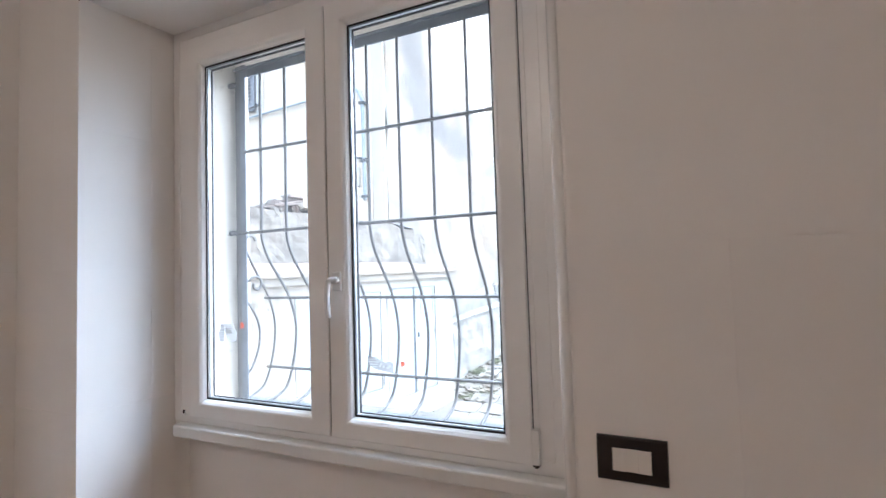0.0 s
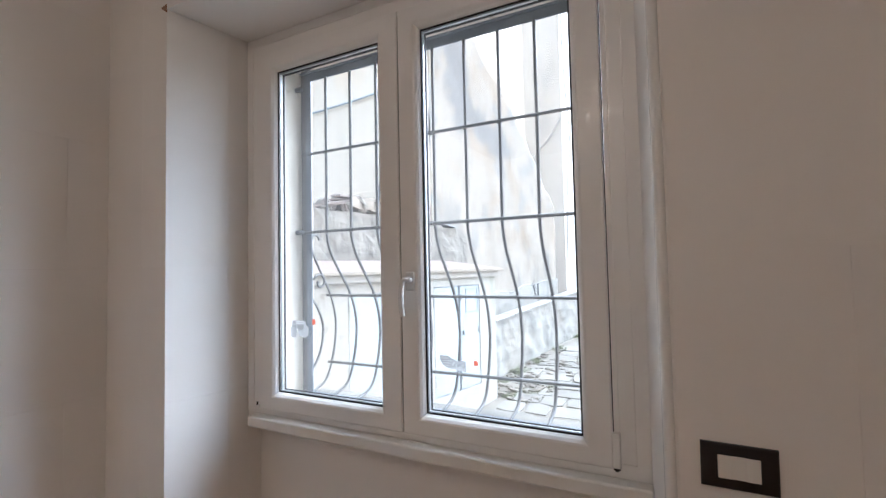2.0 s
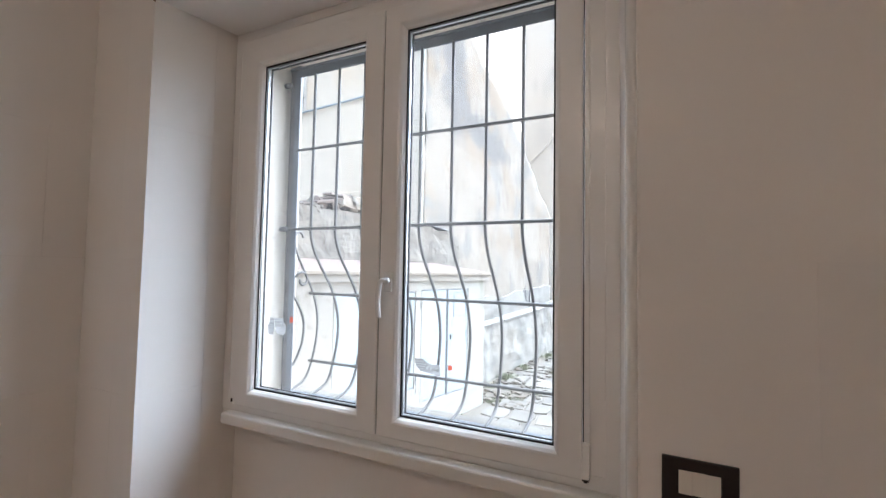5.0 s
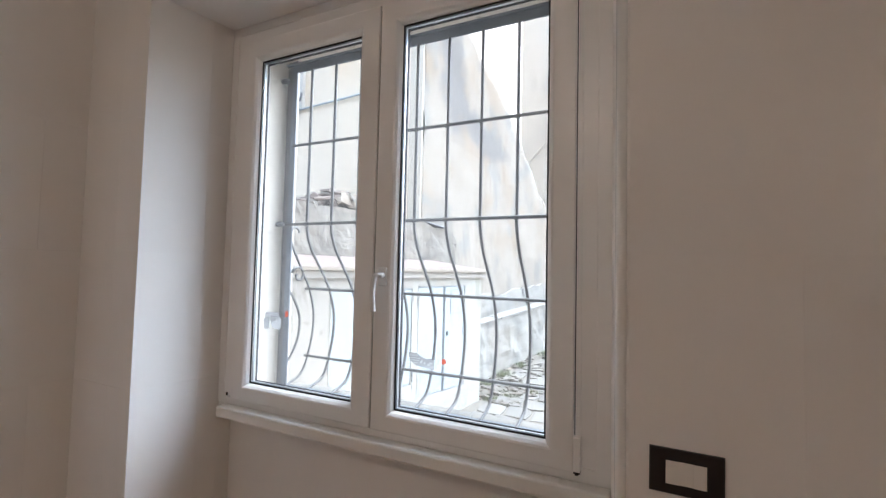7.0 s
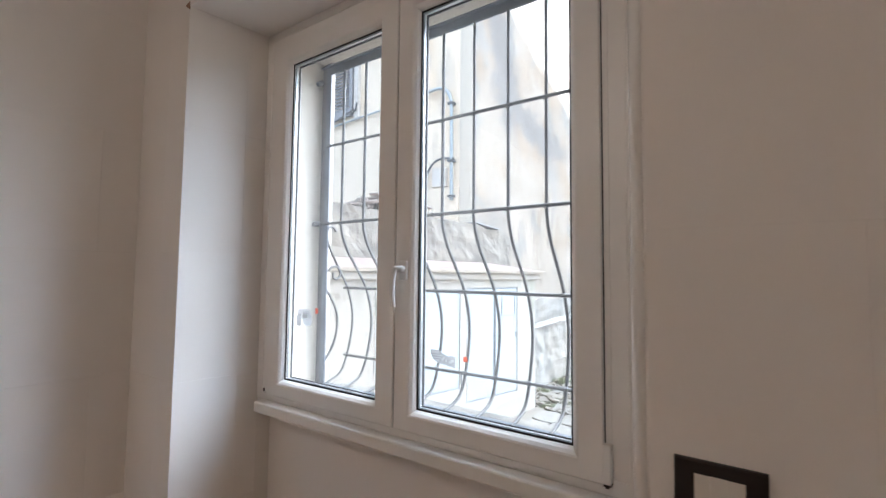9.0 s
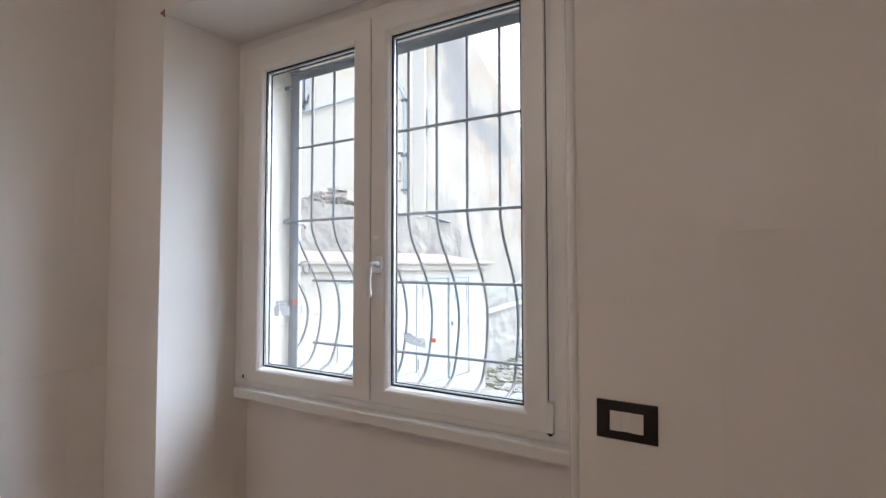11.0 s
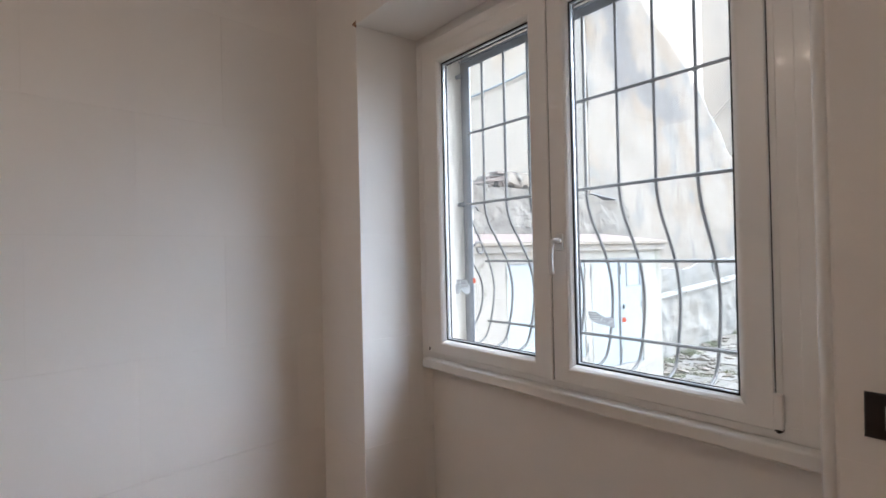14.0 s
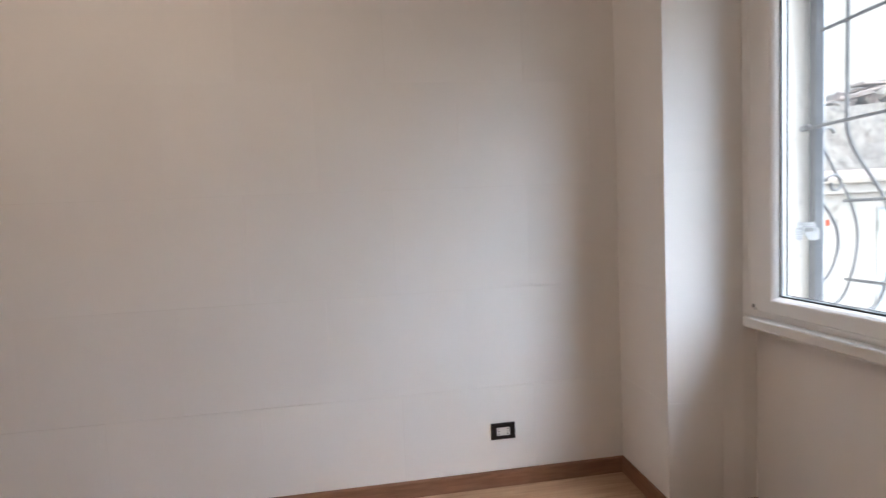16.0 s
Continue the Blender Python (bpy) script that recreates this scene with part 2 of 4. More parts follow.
def thin_paper(m, through_colour=(0.75, 0.74, 0.71)):
    nt = m.node_tree
    p = nt.nodes["Principled BSDF"]
    tr = nt.nodes.new("ShaderNodeBsdfTranslucent")
    tr.inputs[0].default_value = (*through_colour, 1)
    mix = nt.nodes.new("ShaderNodeMixShader")
    mix.inputs[0].default_value = 0.8
    nt.links.new(p.outputs[0], mix.inputs[1])
    nt.links.new(tr.outputs[0], mix.inputs[2])
    nt.links.new(mix.outputs[0], nt.nodes["Material Output"].inputs[0])
    return m


M_PAPER = surface("label_paper", (0.54, 0.54, 0.53), (0.62, 0.62, 0.61), 30, 0.75, 0, 300, 0.1, depth=0.0005)
thin_paper(M_PAPER, (0.29, 0.285, 0.275))
M_INK = thin_paper(surface("grey_ink", (0.26, 0.26, 0.255), (0.32, 0.32, 0.31), 60, 0.7), (0.55, 0.545, 0.53))
M_RED = thin_paper(surface("red_sticker", (0.75, 0.07, 0.025), (0.85, 0.10, 0.04), 40, 0.45), (0.42, 0.11, 0.07))
M_IRON = surface("grey_painted_iron", (0.0888, 0.083, 0.0783), (0.136, 0.127, 0.119), 14, 0.5, 0.0, 220, 0.3, 0.05, depth=0.001)
# blue-grey paint; part of its blue is bluish daylight put into the colour
M_PLATE = surface("blue_grey_painted_steel", (0.115, 0.127, 0.147), (0.185, 0.20, 0.225), 9, 0.4, 0.2, 160, 0.25, 0, depth=0.001)
M_RENDER = stained("outer_white_render", (0.658, 0.59, 0.5), (0.614, 0.55, 0.466), (0.505, 0.455, 0.395), amount=(0.5, 0.75), grey_at=(0.58, 0.75))
M_SILL = stained("outer_sill_stone", (0.263, 0.235, 0.198), (0.231, 0.205, 0.167), (0.176, 0.16, 0.137))
M_CABWALL = stained("cabinet_beige_render", (0.365, 0.325, 0.278), (0.345, 0.298, 0.24), (0.285, 0.26, 0.22), amount=(0.5, 0.62), grey_at=(0.58, 0.66), pits=(15, 0.34, 0.41, 0.6))
M_CABDOOR = surface("pale_blue_paint", (0.355, 0.385, 0.395), (0.385, 0.415, 0.42), 3.0, 0.5, 0, 120, 0.15, 0.02, depth=0.002)
M_SLAB = stained("weathered_concrete", (0.318, 0.265, 0.206), (0.285, 0.235, 0.18), (0.231, 0.2, 0.162))
M_ROOF = surface("terracotta_coating", (0.225, 0.16, 0.13), (0.26, 0.195, 0.165), 5, 0.85, 0, 60, 0.5, 0.06, depth=0.01)
M_STONE = stained("rough_grey_masonry", (0.27, 0.24, 0.20), (0.295, 0.258, 0.21), (0.21, 0.185, 0.155), (3.0, 3.0, 6.0), 0.95, 0.02, (0.45, 0.6), (0.54, 0.60), (44, 0.41, 0.46, 0.38))
M_BASECOAT = stained("grey_cement_coat", (0.325, 0.30, 0.262), (0.30, 0.268, 0.225), (0.24, 0.225, 0.20), (2.6, 2.6, 2.2), 0.95, 0.006, (0.5, 0.6), (0.53, 0.60), (20, 0.38, 0.45, 0.62))
M_WHITEWASH = stained("old_whitewash", (0.40, 0.372, 0.322), (0.375, 0.338, 0.28), (0.295, 0.282, 0.222), (3, 3, 0.9), 0.9, 0.006, (0.5, 0.66), (0.61, 0.69), (22, 0.33, 0.41, 0.7))
M_COPING = surface("pale_coping_stone", (0.23, 0.212, 0.185), (0.35, 0.33, 0.29), 14, 0.85, 0, 60, 0.5, 0.14, depth=0.008)
# ochre tones offset the light: shaded front raised, sunlit side and pier lowered
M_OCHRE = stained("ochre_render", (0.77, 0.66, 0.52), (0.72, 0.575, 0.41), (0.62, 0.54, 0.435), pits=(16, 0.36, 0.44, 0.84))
M_PIER = stained("toned_down_pier_render", (0.58, 0.52, 0.43), (0.54, 0.46, 0.36), (0.48, 0.44, 0.375), pits=(16, 0.36, 0.44, 0.84))
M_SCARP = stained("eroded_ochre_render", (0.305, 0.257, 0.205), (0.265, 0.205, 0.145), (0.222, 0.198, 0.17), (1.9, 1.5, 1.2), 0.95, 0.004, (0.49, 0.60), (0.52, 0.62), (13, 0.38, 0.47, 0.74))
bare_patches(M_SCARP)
M_GREYHOUSE = stained("grey_white_render", (0.627, 0.59, 0.54), (0.575, 0.535, 0.482), (0.502, 0.47, 0.435), (1, 1, 0.35))
M_FARHOUSE = stained("far_cream_render", (0.658, 0.55, 0.422), (0.604, 0.47, 0.334), (0.461, 0.4, 0.325))
M_TILE = surface("old_roof_tile", (0.20, 0.155, 0.13), (0.29, 0.235, 0.20), 7, 0.9, 0, 50, 0.5, 0.15, depth=0.01)
M_SHUT = surface("grey_blue_shutter_paint", (0.185, 0.185, 0.195), (0.25, 0.25, 0.26), 6, 0.55, 0, 120, 0.2, 0.06, depth=0.002)
M_PIPE = surface("blue_grey_pipe", (0.30, 0.35, 0.37), (0.38, 0.42, 0.435), 8, 0.45, 0, 120, 0.15, depth=0.001)
M_CABLE = surface("dark_cable", (0.05, 0.055, 0.06), (0.09, 0.095, 0.10), 20, 0.6, 0, 120, 0.15, depth=0.001)
M_GROUND = stained("packed_street_ground", (0.20, 0.173, 0.137), (0.22, 0.192, 0.15), (0.165, 0.146, 0.116), (2, 2, 2), 0.95, pits=(40, 0.38, 0.46, 0.6))
M_PAVER = surface("worn_paving_stone", (0.178, 0.16, 0.135), (0.235, 0.212, 0.178), 9, 0.85, 0, 70, 0.6, 0.14, depth=0.008)
M_GRASS = surface("fresh_grass", (0.19, 0.205, 0.115), (0.235, 0.25, 0.145), 30, 0.7, 0, 200, 0.2, 0.2)
M_GATE = surface("red_brown_gate", (0.28, 0.10, 0.07), (0.36, 0.15, 0.11), 6, 0.6, 0, 80, 0.2)
M_BULB = bpy.data.materials.new("warm_bulb")
M_BULB.use_nodes = True
M_BULB.node_tree.nodes["Principled BSDF"].inputs["Emission Color"].default_value = (1.0, 0.755, 0.545, 1)
M_BULB.node_tree.nodes["Principled BSDF"].inputs["Emission Strength"].default_value = BULB

# ---- mesh helpers ----


def box(bm, x0, x1, y0, y1, z0, z1, bevel=0.0, seg=2):
    m = Matrix.Translation(((x0 + x1) / 2, (y0 + y1) / 2, (z0 + z1) / 2)) @ Matrix.Diagonal((x1 - x0, y1 - y0, z1 - z0, 1))
    r = bmesh.ops.create_cube(bm, size=1, matrix=m)
    if bevel:
        es = list({e for v in r["verts"] for e in v.link_edges})
        bmesh.ops.bevel(bm, geom=es, offset=bevel, segments=seg, affect="EDGES", profile=0.6)


def prism(bm, poly, z0, z1):
    """An upright prism over a counter-clockwise plan; z0 and z1 may be lists, one height for each corner."""
    n = len(poly)
    a = z0 if isinstance(z0, (list, tuple)) else [z0] * n
    c = z1 if isinstance(z1, (list, tuple)) else [z1] * n
    lo = [bm.verts.new((x, y, z)) for (x, y), z in zip(poly, a)]
    hi = [bm.verts.new((x, y, z)) for (x, y), z in zip(poly, c)]
    bm.faces.new(lo[::-1])
    bm.faces.new(hi)
    for i in range(n):
        j = (i + 1) % n
        bm.faces.new((lo[i], lo[j], hi[j], hi[i]))


def tube(bm, pts, r, seg=8, square=False, cap=True):
    """A bar swept along a line of points."""
    pts = [Vector(p) for p in pts]
    rings = []
    up = Vector((0.13, 0.31, 0.94)).normalized()
    k = 4 if square else seg
    for i, p in enumerate(pts):
        d = (pts[min(i + 1, len(pts) - 1)] - pts[max(i - 1, 0)]).normalized()
        ref = Vector((1, 0, 0)) if abs(d.x) < 0.8 else Vector((0, 0, 1))
        s = d.cross(ref).normalized()
        q = d.cross(s).normalized()
        ph = math.pi / 4 if square else 0
        rings.append([bm.verts.new(p + (s * math.cos(ph + 2 * math.pi * j / k) + q * math.sin(ph + 2 * math.pi * j / k)) * r) for j in range(k)])
    for a, b in zip(rings, rings[1:]):
        for j in range(k):
            bm.faces.new((a[j], a[(j + 1) % k], b[(j + 1) % k], b[j]))
    if cap:
        bm.faces.new(rings[0][::-1])
        bm.faces.new(rings[-1])


def ring(bm, x0, x1, z0, z1, profile):
    """A mitred rectangular frame: profile is a closed list of (inset, y), swept round the rectangle."""
    loops = []
    for inset, y in profile:
        loops.append([bm.verts.new(c) for c in ((x0 + inset, y, z0 + inset), (x1 - inset, y, z0 + inset), (x1 - inset, y, z1 - inset), (x0 + inset, y, z1 - inset))])
    n = len(loops)
    for i in range(n):
        a, b = loops[i], loops[(i + 1) % n]
        for j in range(4):
            k = (j + 1) % 4
            bm.faces.new((a[j], a[k], b[k], b[j]))


def spline(pts, n=8):
    """A smooth line through the points."""
    P = [Vector(p) for p in pts]
    out = []
    for i in range(len(P) - 1):
        a, b, c, d = P[max(i - 1, 0)], P[i], P[i + 1], P[min(i + 2, len(P) - 1)]
        for k in range(n):
            t = k / n
            out.append(0.5 * ((2 * b) + (c - a) * t + (2 * a - 5 * b + 4 * c - d) * t * t + (3 * b - a - 3 * c + d) * t ** 3))
    out.append(P[-1])
    return out


def mesh(name, bm, material, smooth=False):
    bmesh.ops.recalc_face_normals(bm, faces=bm.faces)
    me = bpy.data.meshes.new(name)
    bm.to_mesh(me)
    bm.free()
    me.materials.append(material)
    if smooth:
        for f in me.polygons:
            f.use_smooth = True
    return me


def part(name, bm, material, parent, label="", smooth=False):
    ob = new(name, mesh(name, bm, material, smooth))
    ob.parent = parent
    ob.matrix_parent_inverse = parent.matrix_world.inverted()
    if label:
        ob["label"] = label
    return ob


def thing(name, label, category, group="", kind="", at=(0, 0, 0)):
    ob = new(name)
    ob.empty_display_size = 0.05
    ob.matrix_world = Matrix.Translation(at)
    bpy.context.view_layer.update()
    return tagged(ob, label, category, group, kind)


def structure(name, bm, material, label="", category=""):
    ob = new(name, mesh(name, bm, material))
    return tagged(ob, label, category, "", "structure")


def outside_render(make):
    """The same wall, its faces beyond the window frame in outer render."""
    def built(*a):
        ob = make(*a)
        ob.data.materials.append(M_RENDER)
        for f in ob.data.polygons:
            if f.center.y > 0.1:
                f.material_index = 1
        return ob
    return built


def one_box(name, material, parent, x0, x1, y0, y1, z0, z1, bevel=0.0, label=""):
    bm = bmesh.new()
    box(bm, x0, x1, y0, y1, z0, z1, bevel)
    return part(name, bm, material, parent, label)


# ---- the room ----
X_LEFT, X_RIGHT, Y_WALL, Y_BACK, Z_CEIL = -1.205, 2.9, -0.313, -4.2, 2.9
NICHE_L, NICHE_R, BACK_L, BACK_R, Z_SOFFIT = -0.822, 0.829, -0.765, 0.768, 2.483
Y_OUT = 0.36
COURSES = (0.0, 0.515, 1.013, 1.513, 2.013, 2.513, Z_CEIL)
SKIN = 0.003

bm = bmesh.new()
box(bm, X_LEFT - 0.2, X_LEFT - SKIN, Y_BACK - 0.2, Y_OUT, 0, Z_CEIL)
wall_west = structure("wall_west", bm, M_JOINT, "cream painted wall of plastered gypsum blocks with faint joints", "wall")
bm = bmesh.new()
prism(bm, [(X_LEFT - SKIN, Y_WALL + SKIN), (NICHE_L - 0.001, Y_WALL + SKIN), (BACK_L - SKIN, 0.0), (BACK_L - SKIN, 0.07), (-0.735, 0.07), (-0.735, Y_OUT), (X_LEFT - SKIN, Y_OUT)], 0, Z_CEIL)
wall_north_left = outside_render(structure)("wall_north_left", bm, M_WALL, "cream painted pier beside the window recess", "wall")
bm = bmesh.new()
prism(bm, [(NICHE_R, Y_WALL + SKIN), (X_RIGHT, Y_WALL + SKIN), (X_RIGHT, Y_OUT), (0.735, Y_OUT), (0.735, 0.07), (BACK_R, 0.07), (BACK_R, 0.0), (0.805, -0.283), (0.807, -0.293), (0.814, -0.302)], 0, Z_CEIL)
wall_north_right = outside_render(structure)("wall_north_right", bm, M_WALL, "cream painted wall beside the window recess", "wall")
bm = bmesh.new()
prism(bm, [(BACK_L - 0.0028, 0.066), (BACK_R, 0.066), (BACK_R, 0.0695), (0.735, 0.0695), (0.735, Y_OUT), (-0.735, Y_OUT), (-0.735, 0.0695), (BACK_L - 0.0028, 0.0695)], -0.1, 0.866)
outside_render(structure)("wall_parapet", bm, M_WALL, "cream painted parapet under the window", "wall")
bm = bmesh.new()
box(bm, NICHE_L, NICHE_R, Y_WALL, 0.07, Z_SOFFIT, Z_CEIL)
box(bm, -0.735, 0.735, 0.18, Y_OUT, 2.46, Z_CEIL)
outside_render(structure)("wall_lintel", bm, M_CEIL, "white painted lintel over the window recess", "wall")
bm = bmesh.new()
box(bm, X_RIGHT, X_RIGHT + 0.2, Y_BACK - 0.2, Y_OUT, 0, Z_CEIL)
structure("wall_east", bm, M_WALL, "plain cream painted wall", "wall")
bm = bmesh.new()
box(bm, X_LEFT - 0.2, X_RIGHT, Y_BACK - 0.2, Y_BACK, 0, Z_CEIL)
structure("wall_south", bm, M_WALL, "plain cream painted wall", "wall")
bm = bmesh.new()
box(bm, X_LEFT - 0.2, X_RIGHT + 0.2, Y_BACK - 0.2, Y_OUT, Z_CEIL, Z_CEIL + 0.2)
structure("ceiling", bm, M_CEIL, "plain white painted ceiling", "ceiling")
bm = bmesh.new()
box(bm, X_LEFT - 0.2, X_RIGHT + 0.2, Y_BACK - 0.2, 0.074, -0.2, -0.012)
floor = structure("floor", bm, M_SUBFLOOR, "light brown wood-look plank floor", "floor")

# plaster knocked off the upper corner of the pier
bm = bmesh.new()
prism(bm, [(-0.853, Y_WALL - 0.0012), (-0.8215, Y_WALL - 0.0012), (-0.8215, Y_WALL + 0.0012), (-0.853, Y_WALL + 0.0012)], [2.492, 2.470, 2.470, 2.492], [2.497, 2.503, 2.503, 2.497])
part("plaster_chip", bm, M_SKIRT, wall_north_left, "dark chip in the plaster at the corner")

# rounded white bead on the corner of the recess
bm = bmesh.new()
tube(bm, [(0.8135, -0.3015, 0.0), (0.8135, -0.3015, Z_SOFFIT - 0.001)], 0.012, 24)
tagged(new("trim_corner", mesh("trim_corner", bm, M_BEAD, True)), "glossy white rounded corner bead of the window recess", "trim", "", "structure")

# skirting boards
SK_H, SK_T = 0.082, 0.013


def skirting(name, a, b, n):
    """A board along the wall from a to b, proud by its thickness along n, with a rounded top."""
    a, b, n = Vector((*a, 0)), Vector((*b, 0)), Vector((*n, 0)).normalized()
    bm = bmesh.new()
    prof = [(0, 0), (SK_T, 0), (SK_T, SK_H - 0.008), (SK_T * 0.75, SK_H - 0.002), (SK_T * 0.4, SK_H), (0, SK_H)]
    la = [bm.verts.new(a + n * d + Vector((0, 0, z))) for d, z in prof]
    lb = [bm.verts.new(b + n * d + Vector((0, 0, z))) for d, z in prof]
    bm.faces.new(la)
    bm.faces.new(lb[::-1])
    for i in range(len(prof)):
        j = (i + 1) % len(prof)
        bm.faces.new((la[i], lb[i], lb[j], la[j]))
    return structure(name, bm, M_SKIRT, "brown wooden skirting board along the wall", "skirting")


skirting("baseboard_west", (X_LEFT, Y_WALL), (X_LEFT, Y_BACK), (1, 0))
skirting("baseboard_pier", (X_LEFT, Y_WALL), (NICHE_L + 0.012, Y_WALL), (0, -1))
skirting("baseboard_reveal", (NICHE_L, Y_WALL - 0.012), (BACK_L, 0.0), (0.313, -0.057))
skirting("baseboard_jamb", (BACK_L - 0.0005, 0.0), (BACK_L - 0.0005, 0.066), (1, 0))
skirting("baseboard_parapet", (BACK_L + 0.012, 0.066), (BACK_R, 0.066), (0, -1))
skirting("baseboard_right", (NICHE_R, Y_WALL), (X_RIGHT, Y_WALL), (0, -1))

# ---- the window ----
window = thing("window_1", "white double-sash casement window with clear glass, closed", "window", kind="structure")
bm = bmesh.new()
ring(bm, BACK_L - 0.0032, BACK_R + 0.0005, 0.908, Z_SOFFIT, [(0, 0.002), (0.036, 0.002), (0.0368, 0.004), (0.0375, 0.004), (0.0385, 0.003), (0.0775, 0.003), (0.079, 0.0045), (0.079, 0.03), (0.084, 0.03), (0.084, 0.069), (0, 0.069)])
part("window_frame", bm, M_PVC, window, "white PVC outer frame with a stepped casing")


def sash(x0, x1, glass_x0, glass_x1, name):
    """A sash: a mitred PVC profile, rubber gaskets, aluminium spacer and two panes."""
    z0, z1, g0, g1 = 0.930, 2.402, 0.998, 2.322
    bm = bmesh.new()
    outer = (x0, x1, z0, z1)
    inner = (glass_x0, glass_x1, g0, g1)
    steps = [(0.0, 0.026), (0.0, -0.003), (0.003, -0.006), (-0.020, -0.006), (-0.014, -0.004), (-0.006, 0.004), (-0.001, 0.013), (0.0, 0.018), (0.0, 0.026)]
    loops = []
    for k, (d, y) in enumerate(steps):
        a = outer if k < 3 else inner
        s = d
        loops.append([bm.verts.new(c) for c in ((a[0] + s, y, a[2] + s), (a[1] - s, y, a[2] + s), (a[1] - s, y, a[3] - s), (a[0] + s, y, a[3] - s))])
    for i in range(len(loops)):
        a, b = loops[i], loops[(i + 1) % len(loops)]
        for j in range(4):
            bm.faces.new((a[j], a[(j + 1) % 4], b[(j + 1) % 4], b[j]))
    s = part(name, bm, M_PVC, window, "white PVC sash with rounded glazing bead")
    for nm, mat, pr, lab in (
        ("gasket", M_GASKET, [(0, 0.0175), (0.005, 0.0185), (0.005, 0.021), (0, 0.021)], "black rubber glazing gasket"),
        ("spacer", M_SPACER, [(0.0, 0.027), (0.006, 0.027), (0.006, 0.037), (0.0, 0.037)], "aluminium spacer between the panes"),
        ("gasket", M_GASKET, [(0, 0.0455), (0.007, 0.0455), (0.007, 0.050), (0, 0.050)], "black rubber glazing gasket"),
        ("bead", M_PVC, [(0, 0.0505), (0.004, 0.0515), (0.004, 0.055), (0, 0.055)], "white outer rebate"),
    ):
        bm = bmesh.new()
        ring(bm, glass_x0, glass_x1, g0, g1, pr)
        part(nm, bm, mat, s, lab)
    for y in (0.0215, 0.0402):
        g = one_box("pane", M_GLASS, s, glass_x0 + 0.0005, glass_x1 - 0.0005, y, y + 0.004, g0 + 0.0005, g1 - 0.0005, label="clear glass pane")
        g.visible_shadow = False
    return s


sash_left = sash(-0.690, -0.0020, -0.605, -0.094, "sash")
sash_right = sash(0.0020, 0.672, 0.081, 0.591, "sash")

# dark strips stand in for the shade in two of the sash gaps
for c in ((-0.0018, 0.0018, 0.0005, 0.026, 0.934, 2.384), (0.6732, 0.6757, 0.0012, 0.0028, 0.934, 2.384)):
    one_box("sash_gap_shade", M_GASKET, window, *c, label="dark strip standing in for shade in the sash gap")

# handle on the meeting stile
for c in ((0.6758, 0.6893, 0.0034, 0.0295, 0.988, 2.38), (0.6735, 0.6842, 0.0300, 0.068, 0.988, 2.38)):
    one_box("frame_stop", M_PVC, window, *c)
bm = bmesh.new()
box(bm, 0.026, 0.057, -0.0155, -0.006, 1.413, 1.477, 0.0045, 3)
handle = part("handle", bm, M_HANDLE, sash_right, "white lever window handle", True)
bm = bmesh.new()
tube(bm, [(0.042, -0.013, 1.450), (0.042, -0.036, 1.450)], 0.0115, 14)
tube(bm, spline([(0.045, -0.038, 1.450), (0.039, -0.044, 1.451), (0.032, -0.047, 1.441), (0.028, -0.048, 1.412), (0.027, -0.048, 1.372), (0.031, -0.047, 1.329)], 6), 0.0088, 12)
part("lever", bm, M_HANDLE, handle, "curved white lever", True)

# hinge covers
bm = bmesh.new()
box(bm, 0.673, 0.692, -0.020, 0.0025, 0.938, 1.030, 0.003)
hc = part("hinge_cover", bm, M_PVC, window, "white plastic hinge cover")
bm = bmesh.new()
tube(bm, [(0.682, -0.012, 0.929), (0.682, -0.012, 0.938)], 0.005, 10)
box(bm, 0.674, 0.691, -0.018, 0.002, 0.9335, 0.9378)
part("hinge_pin", bm, M_BLACK, hc, "dark hinge pin")
bm = bmesh.new()
box(bm, -0.700, -0.691, -0.012, 0.003, 0.934, 0.942, 0.001)
hl = part("hinge_cover", bm, M_PVC, window, "small white hinge cap")
bm = bmesh.new()
tube(bm, [(-0.695, -0.0135, 0.944), (-0.695, -0.0135, 0.957)], 0.0035, 8)
part("hinge_pin", bm, M_BLACK, hl, "dark hinge pin")

# interior sill strip
bm = bmesh.new()
box(bm, -0.718, 0.7705, -0.046, 0.003, 0.862, 0.907, 0.010, 4)
tagged(new("window_sill", mesh("window_sill", bm, M_PVC_TRIM)), "white painted sill strip under the window frame", "sill", "", "structure")
bm = bmesh.new()
box(bm, BACK_L, BACK_R, 0.0035, 0.068, 0.8665, 0.9075)
structure("trim_under_frame", bm, M_PVC_TRIM, "white packing strip under the window frame", "trim")

# paper stickers on the panes
def label_piece(th, cells, y, mat, name, lab=""):
    bm = bmesh.new()
    for x0, x1, z0, z1 in cells:
        bm.faces.new([bm.verts.new(c) for c in ((x0, y, z0), (x1, y, z0), (x1, y, z1), (x0, y, z1))])
    return part(name, bm, mat, th, lab)


def torn_paper(th, outline, y, mat, name, lab=""):
    """A thin sheet with a torn outline, (x, z) corners."""
    bm = bmesh.new()
    c = bm.verts.new((sum(x for x, z in outline) / len(outline), y, sum(z for x, z in outline) / len(outline)))
    rim = [bm.verts.new((x, y, z)) for x, z in outline]
    for a, b in zip(rim, rim[1:] + rim[:1]):
        bm.faces.new((c, a, b))
    return part(name, bm, mat, th, lab)


